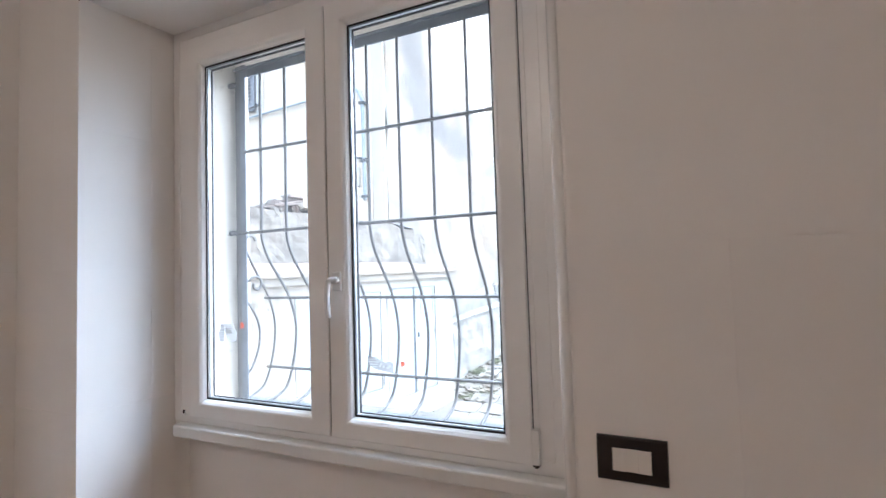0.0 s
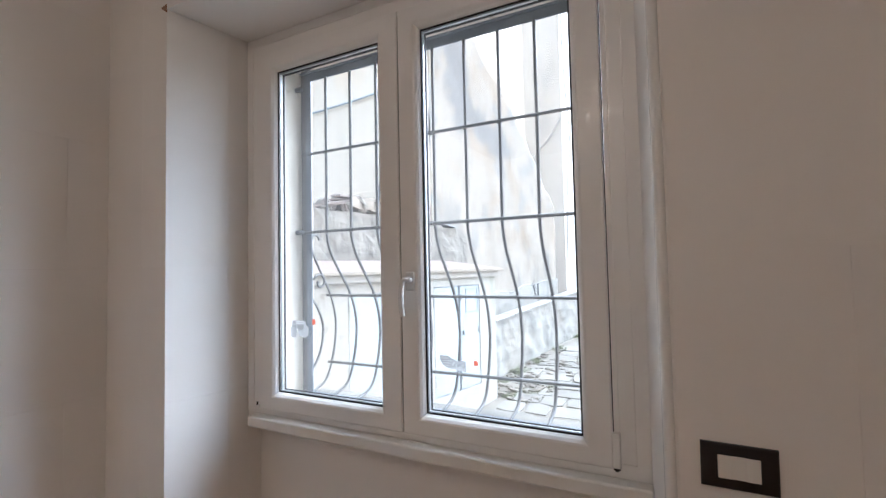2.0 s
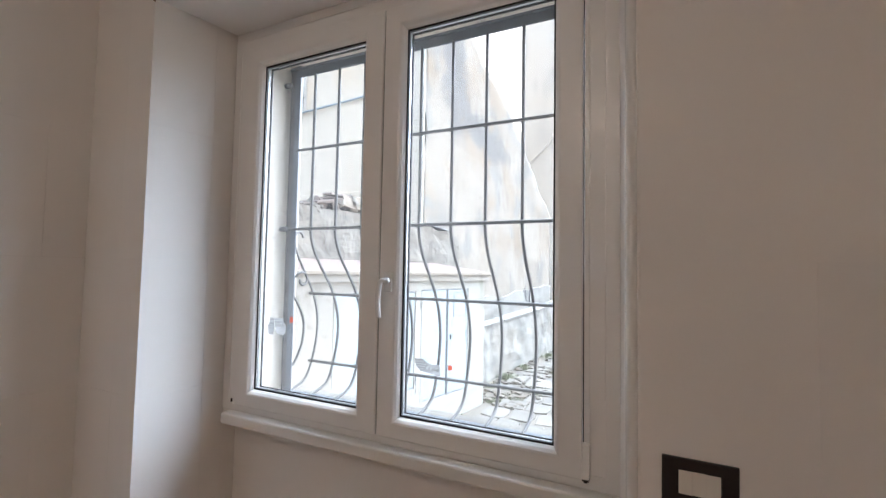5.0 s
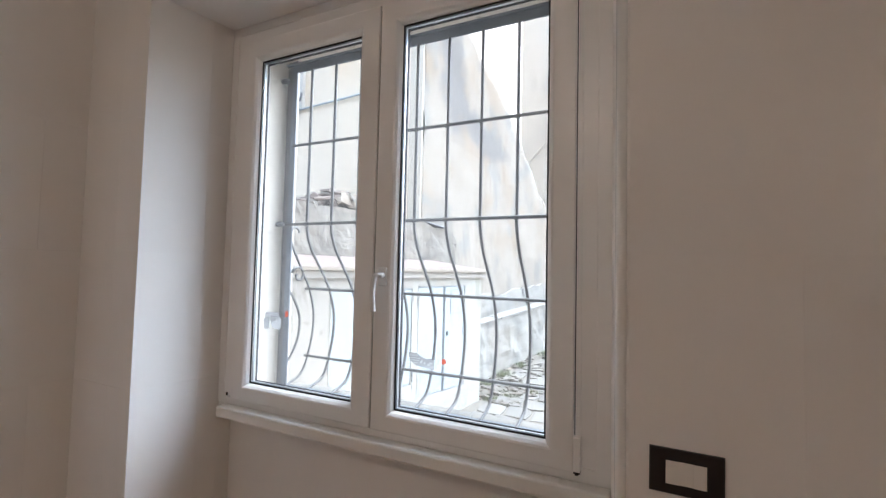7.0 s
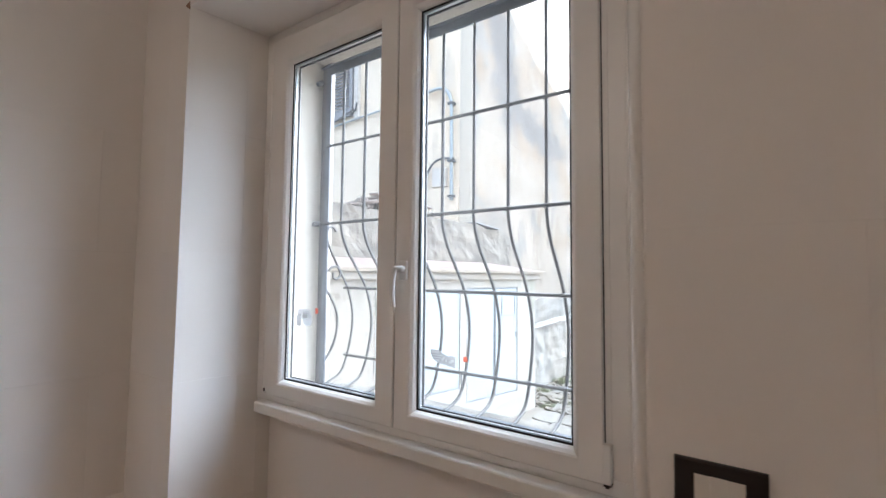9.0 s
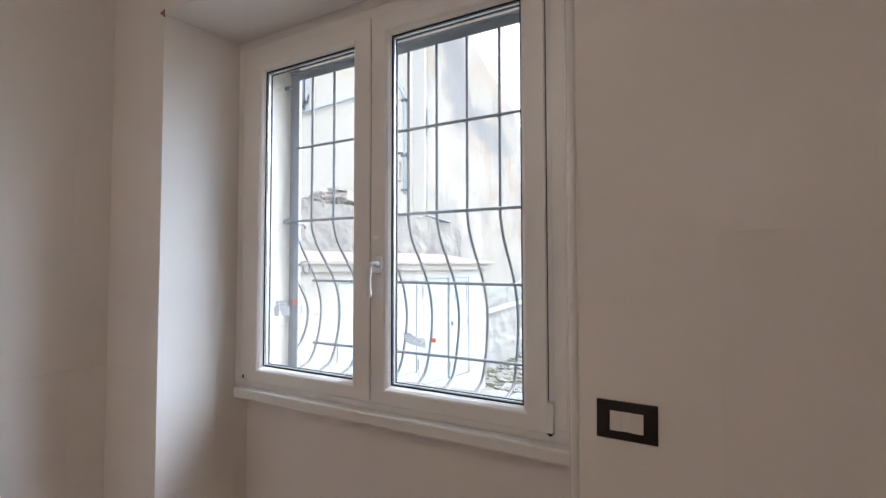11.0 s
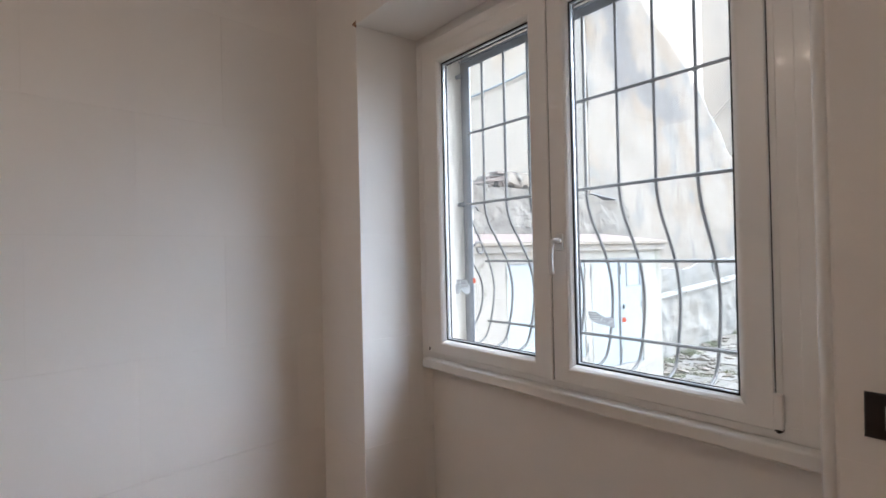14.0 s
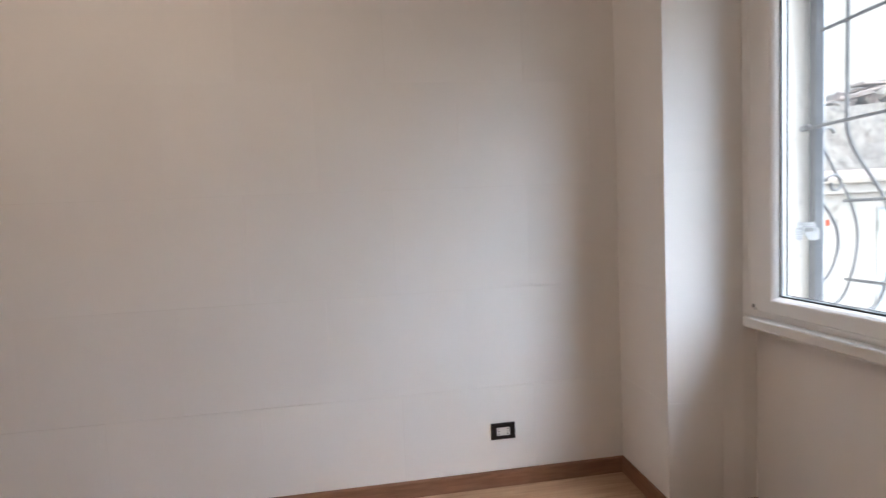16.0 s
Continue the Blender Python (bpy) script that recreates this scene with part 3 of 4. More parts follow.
st = thing("glass_label", "torn pale paper label with grey print stuck on glass", "label", "labels on the panes", at=(-0.49, 0.0213, 1.22))
torn_paper(st, [(-0.533, 1.2885), (-0.510, 1.289), (-0.511, 1.245), (-0.514, 1.223), (-0.538, 1.2215), (-0.545, 1.258), (-0.536, 1.266)], 0.0208, M_PAPER, "paper")
torn_paper(st, [(-0.5095, 1.2892), (-0.463, 1.290), (-0.460, 1.273), (-0.447, 1.265), (-0.449, 1.232), (-0.457, 1.227), (-0.467, 1.224), (-0.484, 1.226), (-0.496, 1.231), (-0.5035, 1.243)], 0.0208, M_PAPER, "paper")
label_piece(st, [(-0.541 + 0.001 * (i % 3), -0.514 + 0.002 * (i % 2), 1.226 + 0.0065 * i, 1.229 + 0.0065 * i) for i in range(6)] + [(-0.530, -0.470, 1.2845, 1.2868), (-0.531, -0.512, 1.270, 1.281), (-0.508, -0.468, 1.2775, 1.280), (-0.508, -0.470, 1.254, 1.271)], 0.0199, M_INK, "print", "bars of grey print")
st2 = thing("glass_label", "torn pale paper label with smeared grey print on glass", "label", "labels on the panes", at=(0.18, 0.0213, 1.15))
torn_paper(st2, [(0.132, 1.196), (0.167, 1.196), (0.172, 1.190), (0.184, 1.1855), (0.198, 1.180), (0.214, 1.1835), (0.227, 1.180), (0.2285, 1.148), (0.219, 1.147), (0.212, 1.151), (0.202, 1.149), (0.192, 1.153), (0.172, 1.154), (0.157, 1.158), (0.143, 1.166), (0.134, 1.181)], 0.0208, M_PAPER, "paper")
label_piece(st2, [(0.133, 0.1665, 1.185, 1.195), (0.136, 0.177, 1.1785, 1.182), (0.143, 0.173, 1.171, 1.1745), (0.148, 0.166, 1.163, 1.1665), (0.176, 0.184, 1.165, 1.172), (0.180, 0.187, 1.171, 1.177), (0.190, 0.196, 1.163, 1.171), (0.203, 0.214, 1.160, 1.166), (0.210, 0.222, 1.165, 1.1715)], 0.0199, M_INK, "print", "bars of grey print")
for x, z, w, h in ((-0.421, 1.286, 0.016, 0.024), (0.262, 1.178, 0.015, 0.017)):
    bm = bmesh.new()
    bm.faces.new([bm.verts.new((x + a * w, 0.0211, z + b * h)) for a, b in ((-0.5, -0.45), (-0.1, -0.5), (0.1, -0.36), (0.5, -0.42), (0.52, 0.1), (0.34, 0.5), (-0.46, 0.46))])
    tagged(new("sticker", mesh("sticker", bm, M_RED)), "small red square sticker on the window glass", "sticker", "red stickers")

# roller shutter, wound up over the opening
shutter = thing("roller_shutter", "dark brown slatted roller shutter, fully wound up", "shutter", at=(0, 0.12, 2.44))
for i in range(8):
    z = 2.425 + 0.045 * i
    bm = bmesh.new()
    box(bm, -0.728, 0.728, 0.112, 0.124, z + 0.001, z + 0.043, 0.004, 2)
    part("slat", bm, M_SLAT, shutter)

# ---- switch and socket ----
def wall_plate(name, label, category, m, socket):
    """A three-module black plate, 123 x 82 mm, with an ivory insert; built facing -y at the origin."""
    th = thing(name, label, category)
    bm = bmesh.new()
    w, h, iw, ih = 0.0615, 0.041, 0.0345, 0.0232
    ring(bm, -w, w, -h, h, [(0, 0.0), (0, -0.006), (0.0025, -0.0085), (0.020, -0.0095), (0.0265 - 0.0015, -0.0095), (0.0265, -0.008), (0.0265, 0.0)])
    bm.verts.ensure_lookup_table()
    for v in bm.verts:  # the opening is wider than high
        if abs(v.co.x) < iw + 0.006 and abs(v.co.z) < ih:
            v.co.z = math.copysign(ih - (0.0 if abs(v.co.z) < 0.0155 else -0.0012), v.co.z)
    part("plate", bm, M_BLACK, th, "black plastic cover plate")
    bm = bmesh.new()
    box(bm, -0.0362, 0.0362, -0.003, 0.0, -0.0245, 0.0245)
    part("insert", bm, M_BLACK, th)
    if socket:
        bm = bmesh.new()
        box(bm, -0.0335, 0.0335, -0.0085, -0.003, -0.0215, 0.0215, 0.0012)
        f = part("socket", bm, M_ROCKER, th, "ivory twin socket front")
        for x in (-0.0225, 0.0225):
            for z in (-0.013, 0.0, 0.013):
                bm = bmesh.new()
                tube(bm, [(x, -0.0092, z), (x, -0.006, z)], 0.0028, 10)
                part("pin_hole", bm, M_HOLE, f, "dark pin hole")
    else:
        for i in (-1, 0, 1):
            bm = bmesh.new()
            box(bm, i * 0.0224 - 0.01112, i * 0.0224 + 0.01112, -0.0098, -0.003, -0.0215, 0.0215, 0.0004)
            bm.verts.ensure_lookup_table()
            for v in bm.verts:
                if v.co.y < -0.006:
                    v.co.y += 0.0005 * (v.co.z / 0.0215) * (1 if i else -1)
            part("rocker", bm, M_ROCKER, th, "ivory rocker")
    bpy.context.view_layer.update()
    th.matrix_world = m
    return th


wall_plate("light_switch", "black plate light switch with three ivory rockers on wall", "switch", pose(0.927, Y_WALL, 1.106, 0, 0.6, 0), False)
wall_plate("power_socket", "black plate power socket with ivory front on wall", "socket", pose(X_LEFT, -0.955, 0.286, 0, 0, 90), True)

# ceiling lamp behind the viewer
lamp = thing("ceiling_lamp", "bare warm bulbs on a white ceiling plate", "lamp", at=(0.35, -2.62, Z_CEIL))
bm = bmesh.new()
tube(bm, [(0.35, -2.62, Z_CEIL), (0.35, -2.62, Z_CEIL - 0.03)], 0.07, 24)
part("base_plate", bm, M_HANDLE, lamp)
for dx in (-0.075, 0.075):
    bm = bmesh.new()
    tube(bm, [(0.35 + 0.5 * dx, -2.62, Z_CEIL - 0.02), (0.35 + dx, -2.62, Z_CEIL - 0.10)], 0.014, 10)
    part("socket", bm, M_HANDLE, lamp)
    bm = bmesh.new()
    bmesh.ops.create_uvsphere(bm, u_segments=16, v_segments=10, radius=0.022, matrix=Matrix.Translation((0.35 + dx * 1.1, -2.62, Z_CEIL - 0.14)) @ Matrix.Diagonal((1, 1, 1.25, 1)))
    part("bulb", bm, M_BULB, lamp, "lit warm bulb", True)

# ---- the iron grille ----
GY = 0.282
grille = thing("window_grille", "grey iron window grille with bellied bars and scrolls", "grille", at=(0, GY, 0.9))
for nm, c in (("side_plate", ((-0.702, -0.670, 0.278, 0.286, 0.90, 2.455),)),
              ("side_plate", ((0.670, 0.702, 0.278, 0.286, 0.90, 2.455),)),
              ("top_plate", ((-0.672, 0.672, 0.278, 0.286, 2.395, 2.436), (-0.728, 0.728, 0.262, 0.278, 2.430, 2.436))),
              ("bottom_plate", ((-0.672, 0.672, 0.279, 0.286, 0.902, 0.918), (-0.728, 0.728, 0.286, 0.335, 0.902, 0.910)))):
    bm = bmesh.new()
    for b in c:
        box(bm, *b, 0.001, 1)
    part(nm, bm, M_PLATE, grille, "blue-grey flat steel edging")
# flange darker than the edging plate, standing in for the shadow gap there
for x0, x1 in ((-0.734, -0.703), (0.703, 0.734)):
    bm = bmesh.new()
    box(bm, x0, x1, 0.282, 0.290, 0.90, 2.455, 0.001, 1)
    part("wall_flange", bm, M_IRON, grille, "iron wall flange standing in for the dark shadow gap")
BAR_R, PITCH = 0.0066, 0.1425
BARS = [-0.010 + PITCH * k for k in range(-4, 5)]
BELLY = [(GY, 1.67), (GY + 0.006, 1.62), (GY + 0.040, 1.545), (GY + 0.100, 1.465), (GY + 0.158, 1.385), (GY + 0.196, 1.30), (GY + 0.213, 1.21), (GY + 0.206, 1.12), (GY + 0.186, 1.04), (GY + 0.162, 0.975), (GY + 0.128, 0.935), (GY + 0.06, 0.914), (GY + 0.02, 0.908)]


def belly_y(z):
    for (y0, z0), (y1, z1) in zip(BELLY, BELLY[1:]):
        if z1 <= z <= z0:
            return y0 + (y1 - y0) * (z0 - z) / (z0 - z1)
    return GY


for x in BARS:
    bm = bmesh.new()
    tube(bm, [(x, GY, 2.40), (x, GY, 2.2), (x, GY, 2.04), (x, GY, 1.8)] + [(x, y, z) for y, z in spline([(0, a, b) for a, b in BELLY], 3) and [(p.y, p.z) for p in spline([(0, a, b) for a, b in BELLY], 3)]], BAR_R, 8)
    part("bar", bm, M_IRON, grille, smooth=True)
for z, x0, x1 in ((2.04, -0.675, 0.675), (1.668, -0.72, 0.72), (1.362, -0.722, 0.722), (1.026, -0.726, 0.726)):
    y = belly_y(z) - 0.011
    bm = bmesh.new()
    tube(bm, [(x0, y, z), (x1, y, z)], 0.0068, 8)
    rail = part("cross_bar", bm, M_IRON, grille, smooth=True)
    for x in BARS:
        bm = bmesh.new()
        tube(bm, [(x - 0.009, y + 0.005, z), (x + 0.009, y + 0.005, z)], 0.0088, 8)
        part("collar", bm, M_IRON, rail, smooth=True)
for s in (-1, 1):
    x = s * 0.678
    for nm, pts in (
        ("side_arc", spline([(x, GY + 0.002, 1.36), (x, GY + 0.040, 1.31), (x, GY + 0.071, 1.25), (x, GY + 0.079, 1.19), (x, GY + 0.066, 1.12), (x, GY + 0.034, 1.06), (x, GY + 0.002, 1.025)], 5)),
        ("side_bar", spline([(s * 0.680, GY + 0.002, 1.60), (s * 0.681, GY + 0.014, 1.575), (s * 0.684, GY + 0.040, 1.532), (s * 0.694, GY + 0.100, 1.452), (s * 0.704, GY + 0.158, 1.375), (s * 0.709, GY + 0.196, 1.29), (s * 0.711, GY + 0.211, 1.21), (s * 0.713, GY + 0.205, 1.12), (s * 0.715, GY + 0.186, 1.04), (s * 0.717, GY + 0.162, 0.975), (s * 0.717, GY + 0.128, 0.935), (s * 0.712, GY + 0.06, 0.914), (s * 0.705, GY + 0.02, 0.908)], 5)),
        ("scroll", [(x - s * 0.004, GY + 0.055 + (0.046 - 0.0022 * k) * math.cos(2.8 - 0.42 * k), 1.430 + (0.044 - 0.0020 * k) * math.sin(2.8 - 0.42 * k)) for k in range(16)]),
        ("scroll", [(x - s * 0.004, GY + 0.026 + 0.026 * math.cos(2.9 - 0.4 * k), 1.632 + 0.026 * math.sin(2.9 - 0.4 * k)) for k in range(8)]),
    ):
        bm = bmesh.new()
        tube(bm, pts, 0.0058, 8)
        part(nm, bm, M_IRON, grille, smooth=True)
    for z in (1.668, 2.352):
        bm = bmesh.new()
        tube(bm, [(s * 0.70, 0.252, z), (s * 0.742, 0.252, z)], 0.012, 10)
        part("fixing_lug", bm, M_IRON, grille, smooth=True)

# outer sill
bm = bmesh.new()
box(bm, -0.7345, 0.7345, 0.0745, Y_OUT + 0.06, 0.8705, 0.9005, 0.004)
tagged(new("outer_sill", mesh("outer_sill", bm, M_SILL)), "grey stone outer window sill under the grille", "sill", "", "structure")

# ---- the street ----
def street_z(x, y):
    up = 0.02 + 0.098 * max(0.0, y - 0.4)
    if y > 9:
        up = 0.02 + 0.098 * 8.6 + 0.05 * (min(y, 40) - 9)
    return up - 0.012 * x


bm = bmesh.new()
ys = [Y_OUT - 0.05] + [0.5 + 0.25 * i for i in range(34)] + [9.5, 11, 13, 16, 20, 26, 34, 45, 80, 200, 600]
xs = [-400, -100, -30, -12, -6] + [-4 + 0.25 * i for i in range(33)] + [6, 12, 30, 100, 400]
grid = [[bm.verts.new((x, y, street_z(x, y) - 0.013 + (0.014 * noise.noise((x * 2.1, y * 2.1, 0)) if abs(x) < 6 and y < 12 else 0))) for x in xs] for y in ys]
for a, b in zip(grid, grid[1:]):
    for j in range(len(xs) - 1):
        bm.faces.new((a[j], a[j + 1], b[j + 1], b[j]))
ground = structure("ground", bm, M_GROUND, "sloping stony street ground with bare earth", "ground")

# meter cabinet: its face runs from C0 along U, and faces N
U = Vector((0.2334, 0.9724, 0))
N = Vector((0.9724, -0.2334, 0))
C0 = Vector((-1.06, 1.03, 0))


def along(u, n, z):
    """A place by the street side: metres along the cabinet's face, out from it, and up."""
    p = C0 + U * u + N * n
    return (p.x, p.y, z)


def ubox(bm, u0, u1, n0, n1, z0, z1, bevel=0.0):
    tmp = bmesh.new()
    box(tmp, u0, u1, n0, n1, z0, z1, bevel)
    vs = [bm.verts.new(along(v.co.x, v.co.y, v.co.z)) for v in tmp.verts]
    tmp.verts.index_update()
    for f in tmp.faces:
        bm.faces.new([vs[v.index] for v in f.verts])
    tmp.free()


def upart(name, mat, parent, *c, bevel=0.0, label=""):
    bm = bmesh.new()
    ubox(bm, *c, bevel)
    return part(name, bm, mat, parent, label)


cab = thing("meter_cabinet", "low beige rendered meter cabinet with pale blue doors", "cabinet", at=along(0.7, 0, 0.1))
FACE_END = 1.735
D_LOW, D_TOP = 0.435, 1.322
A_LOW = 0.560  # the first pair of doors stands higher
B_TOP = 1.334
for nm, c in (("wall", (-0.62, 0.0, -0.55, 0.0, -0.05, 1.40)), ("wall", (0.785, 0.852, -0.55, 0.0, -0.05, 1.40)), ("wall", (1.482, FACE_END, -0.55, 0.0, -0.05, 1.40)),
              ("plinth", (0.0, 0.785, -0.55, 0.0, -0.05, A_LOW)), ("plinth", (0.852, 1.482, -0.55, 0.0, -0.05, D_LOW)),
              ("lintel", (0.0, 0.785, -0.55, 0.0, D_TOP, 1.40)), ("lintel", (0.852, 1.482, -0.55, 0.0, B_TOP, 1.40))):
    upart(nm, M_WHITEWASH if c[0] > 0.5 or nm == "plinth" else M_CABWALL, cab, *c)
# unseen inside of the cabinet: its shade is the panel's dark colour
upart("back_panel", M_CABLE, cab, -0.3, 1.6, -0.54, -0.5, 0.0, 1.39, label="dark panel standing in for shade inside the cabinet")
upart("roof_slab", M_SLAB, cab, -0.70, FACE_END + 0.09, -0.60, 0.055, 1.450, 1.476, bevel=0.006, label="weathered concrete roof slab")
upart("cornice", M_CABWALL, cab, -0.66, FACE_END + 0.035, -0.58, 0.03, 1.40, 1.450, bevel=0.004)
bm = bmesh.new()
vs = [bm.verts.new(along(u, n, z)) for u, n, z in ((-0.70, 0.035, 1.477), (FACE_END + 0.05, 0.035, 1.477), (FACE_END + 0.05, -0.66, 1.566), (-0.70, -0.66, 1.566), (-0.70, -0.66, 1.477), (FACE_END + 0.05, -0.66, 1.477))]
bm.faces.new(vs[:4])
bm.faces.new((vs[3], vs[2], vs[5], vs[4]))
bm.faces.new((vs[0], vs[3], vs[4]))
bm.faces.new((vs[1], vs[5], vs[2]))
bm.faces.new((vs[0], vs[4], vs[5], vs[1]))
part("roof_coat", bm, M_ROOF, cab, "faded terracotta roof coating")
for u0, u1, low in ((0.0075, 0.4245, A_LOW), (0.4265, 0.7785, A_LOW), (0.8585, 1.1705, D_LOW), (1.1995, 1.4755, D_LOW)):
    d = upart("door", M_CABDOOR, cab, u0, u1, -0.035, -0.004, low + 0.010, (D_TOP if u0 < 0.8 else B_TOP) - 0.010, bevel=0.003, label="pale blue painted sheet door")
    for z in (1.20, low + 0.09):
        upart("hinge", M_CABWALL, d, u0 + 0.002, u0 + 0.012, -0.004, 0.003, z, z + 0.055)
    for z in (low + 0.030, D_TOP - 0.040):
        upart("pressed_rib", M_CABDOOR, d, u0 + 0.02, u1 - 0.02, -0.0042, -0.002, z, z + 0.008)
    upart("threshold", M_SHUT, d, u0, u1, -0.030, -0.001, low + 0.001, low + 0.009, label="grey steel strip under the door")
panel = bpy.data.objects["door.003"]
bm = bmesh.new()
for c in ((1.272, 1.448, -0.0042, 0.0005, 1.293, 1.300), (1.272, 1.448, -0.0042, 0.0005, 1.089, 1.097), (1.272, 1.279, -0.0042, 0.0005, 1.097, 1.293), (1.441, 1.448, -0.0042, 0.0005, 1.097, 1.293)):
    ubox(bm, *c)
part("inspection_panel", bm, M_SHUT, panel, "thin grey border of an inspection panel")
# solid dark strip fills the open door gap in place of its shade
upart("door_gap_shade", M_CABLE, cab, 1.171, 1.199, -0.05, -0.006, D_LOW, B_TOP - 0.008, label="dark strip standing in for shade between two doors")
for u0, u1, low in ((0.0, 0.007, A_LOW), (0.779, 0.785, A_LOW), (0.852, 0.858, D_LOW), (1.476, 1.482, D_LOW)):
    upart("door_frame", M_WHITEWASH, cab, u0, u1, -0.03, 0.003, low, D_TOP)
for u0, u1, z in ((0.007, 0.779, D_TOP), (0.858, 1.476, B_TOP)):
    upart("door_frame", M_SHUT, cab, u0, u1, -0.02, 0.002, z - 0.008, z - 0.001, label="thin grey frame over the doors")
for u, z0, z1, w in ((-0.004, 1.20, 1.31, 0.010), (0.790, 0.585, 0.665, 0.014), (0.789, 1.22, 1.255, 0.006), (0.838, 1.17, 1.27, 0.010), (0.795, 0.52, 0.555, 0.010), (1.452, 0.90, 0.95, 0.006), (-0.006, 0.78, 0.88, 0.006)):
    upart("plaster_gap", M_CABLE, cab, u, u + w, -0.01, 0.0015, z0, z1, label="dark hole where plaster broke off")
upart("lock", M_CABLE, cab, 1.225, 1.24, -0.0042, 0.006, 0.90, 0.94)

# masonry wall behind the cabinet
def wobbly_wall(name, u0, u1, n0, n1, bottom, top, mat, label, step=0.09, rough=0.035, seed=0.0):
    """A rubble wall along the street, its faces and top uneven. bottom and top: heights by u."""
    bm = bmesh.new()
    nu = max(2, int((u1 - u0) / step))
    cols = []
    for i in range(nu + 1):
        u = u0 + (u1 - u0) * i / nu
        zb, zt = bottom(u), top(u) + 0.03 * noise.noise((u * 5, seed, 3.3))
        nz = max(2, int((zt - zb) / step))
        col = []
        for k in range(nz + 1):
            z = zb + (zt - zb) * k / nz
            col.append(bm.verts.new(along(u, n1 + rough * noise.noise((u * 6.3, z * 6.3, seed)) + 0.4 * rough * noise.noise((u * 17, z * 17, seed)), z)))
        col.append(bm.verts.new(along(u, (n0 + n1) / 2, zt + 0.02 + 0.03 * noise.noise((u * 7, 9.1, seed)))))
        col.append(bm.verts.new(along(u, n0, zt)))
        col.append(bm.verts.new(along(u, n0, zb)))
        cols.append(col)
    for a, b in zip(cols, cols[1:]):
        ia = ib = 0
        while ia < len(a) - 1 or ib < len(b) - 1:
            if ib >= len(b) - 1 or (ia < len(a) - 1 and ia / (len(a) - 1) <= ib / (len(b) - 1)):
                bm.faces.new((a[ia], b[ib], a[ia + 1]))
                ia += 1
            else:
                bm.faces.new((a[ia], b[ib], b[ib + 1]))
                ib += 1
    bm.faces.new(cols[0])
    bm.faces.new(cols[-1][::-1])
    return structure(name, bm, mat, label, "wall")


wobbly_wall("wall_masonry", -1.4, 2.2, -1.05, -0.68, lambda u: -0.1, lambda u: 1.995 - 0.026 * max(0, u) - 0.16 * max(0, u - 1.72), M_STONE, "rough grey rendered masonry wall behind the cabinet", 0.05, 0.022, 2.2)
low_top = lambda u: 0.886 + 0.095 * (u - 2.157)
wobbly_wall("wall_street", 1.74, 9.2, -0.42, -0.29, lambda u: street_z(0, 1.03 + u * 0.97) - 0.1, low_top, M_BASECOAT, "low grey rubble wall along the rising street", 0.06, 0.022, 5.1)

# coping stones on the low wall
u = 1.76
rnd = random.Random(4)
wall_street = bpy.data.objects["wall_street"]
while u < 9.0:
    w = 0.36 + 0.16 * rnd.random()
    bm = bmesh.new()
    t = low_top(u + w / 2) + 0.014
    ubox(bm, u, u + w - 0.008, -0.44, -0.272 + 0.012 * rnd.random(), t - 0.008, t + 0.007 + 0.008 * rnd.random(), 0.004)
    for v in bm.verts:
        du = (Vector(v.co) - C0).dot(U) - (u + w / 2)
        v.co.z += 0.095 * du
    part("coping_stone", bm, M_COPING, wall_street)
    u += w

# rubble lying on the masonry wall
rnd = random.Random(9)
rubble = thing("rubble_pile", "heap of broken tiles and plaster on the wall", "rubble", at=along(0.95, -0.85, 2.0))
for i in range(64):
    a = rnd.random()
    uu = 0.30 + 0.78 * a
    heap = 0.115 * min(1.0, a / 0.3) * (1.0 if a < 0.8 else (1.0 - a) / 0.2)
    s = 0.025 + 0.055 * rnd.random() ** 1.5
    bm = bmesh.new()
    bmesh.ops.create_icosphere(bm, subdivisions=2, radius=s)
    q = Euler((rnd.random() * 3, rnd.random() * 3, rnd.random() * 3)).to_matrix().to_4x4()
    bmesh.ops.transform(bm, verts=bm.verts, matrix=Matrix.Translation(along(uu, -0.70 - 0.26 * rnd.random(), 1.985 + heap * rnd.random() ** 0.6)) @ q @ Matrix.Diagonal((1.3, 0.9, 0.6, 1)))
    for v in bm.verts:
        v.co += Vector((rnd.random() - 0.5, rnd.random() - 0.5, rnd.random() - 0.5)) * s * 0.35
    part("fragment", bm, M_STONE if i % 4 else M_TILE, rubble)
for u, n, z, turn, tip, w in ((0.36, -0.74, 2.035, 1.15, 0.16, 0.15), (0.43, -0.72, 2.062, 1.30, 0.22, 0.13), (0.50, -0.76, 2.095, 1.05, 0.12, 0.16), (0.56, -0.72, 2.118, 1.5, 0.02, 0.15), (0.74, -0.74, 2.122, 1.3, -0.05, 0.17), (0.92, -0.72, 2.085, 1.4, -0.18, 0.14)):
    bm = bmesh.new()
    box(bm, -w, w, -0.055, 0.055, -0.008, 0.008, 0.003)
    bmesh.ops.transform(bm, verts=bm.verts, matrix=Matrix.Translation(along(u, n, z)) @ Euler((0.06, -tip, turn)).to_matrix().to_4x4())
    part("broken_tile", bm, M_TILE, rubble, "broken terracotta tile")
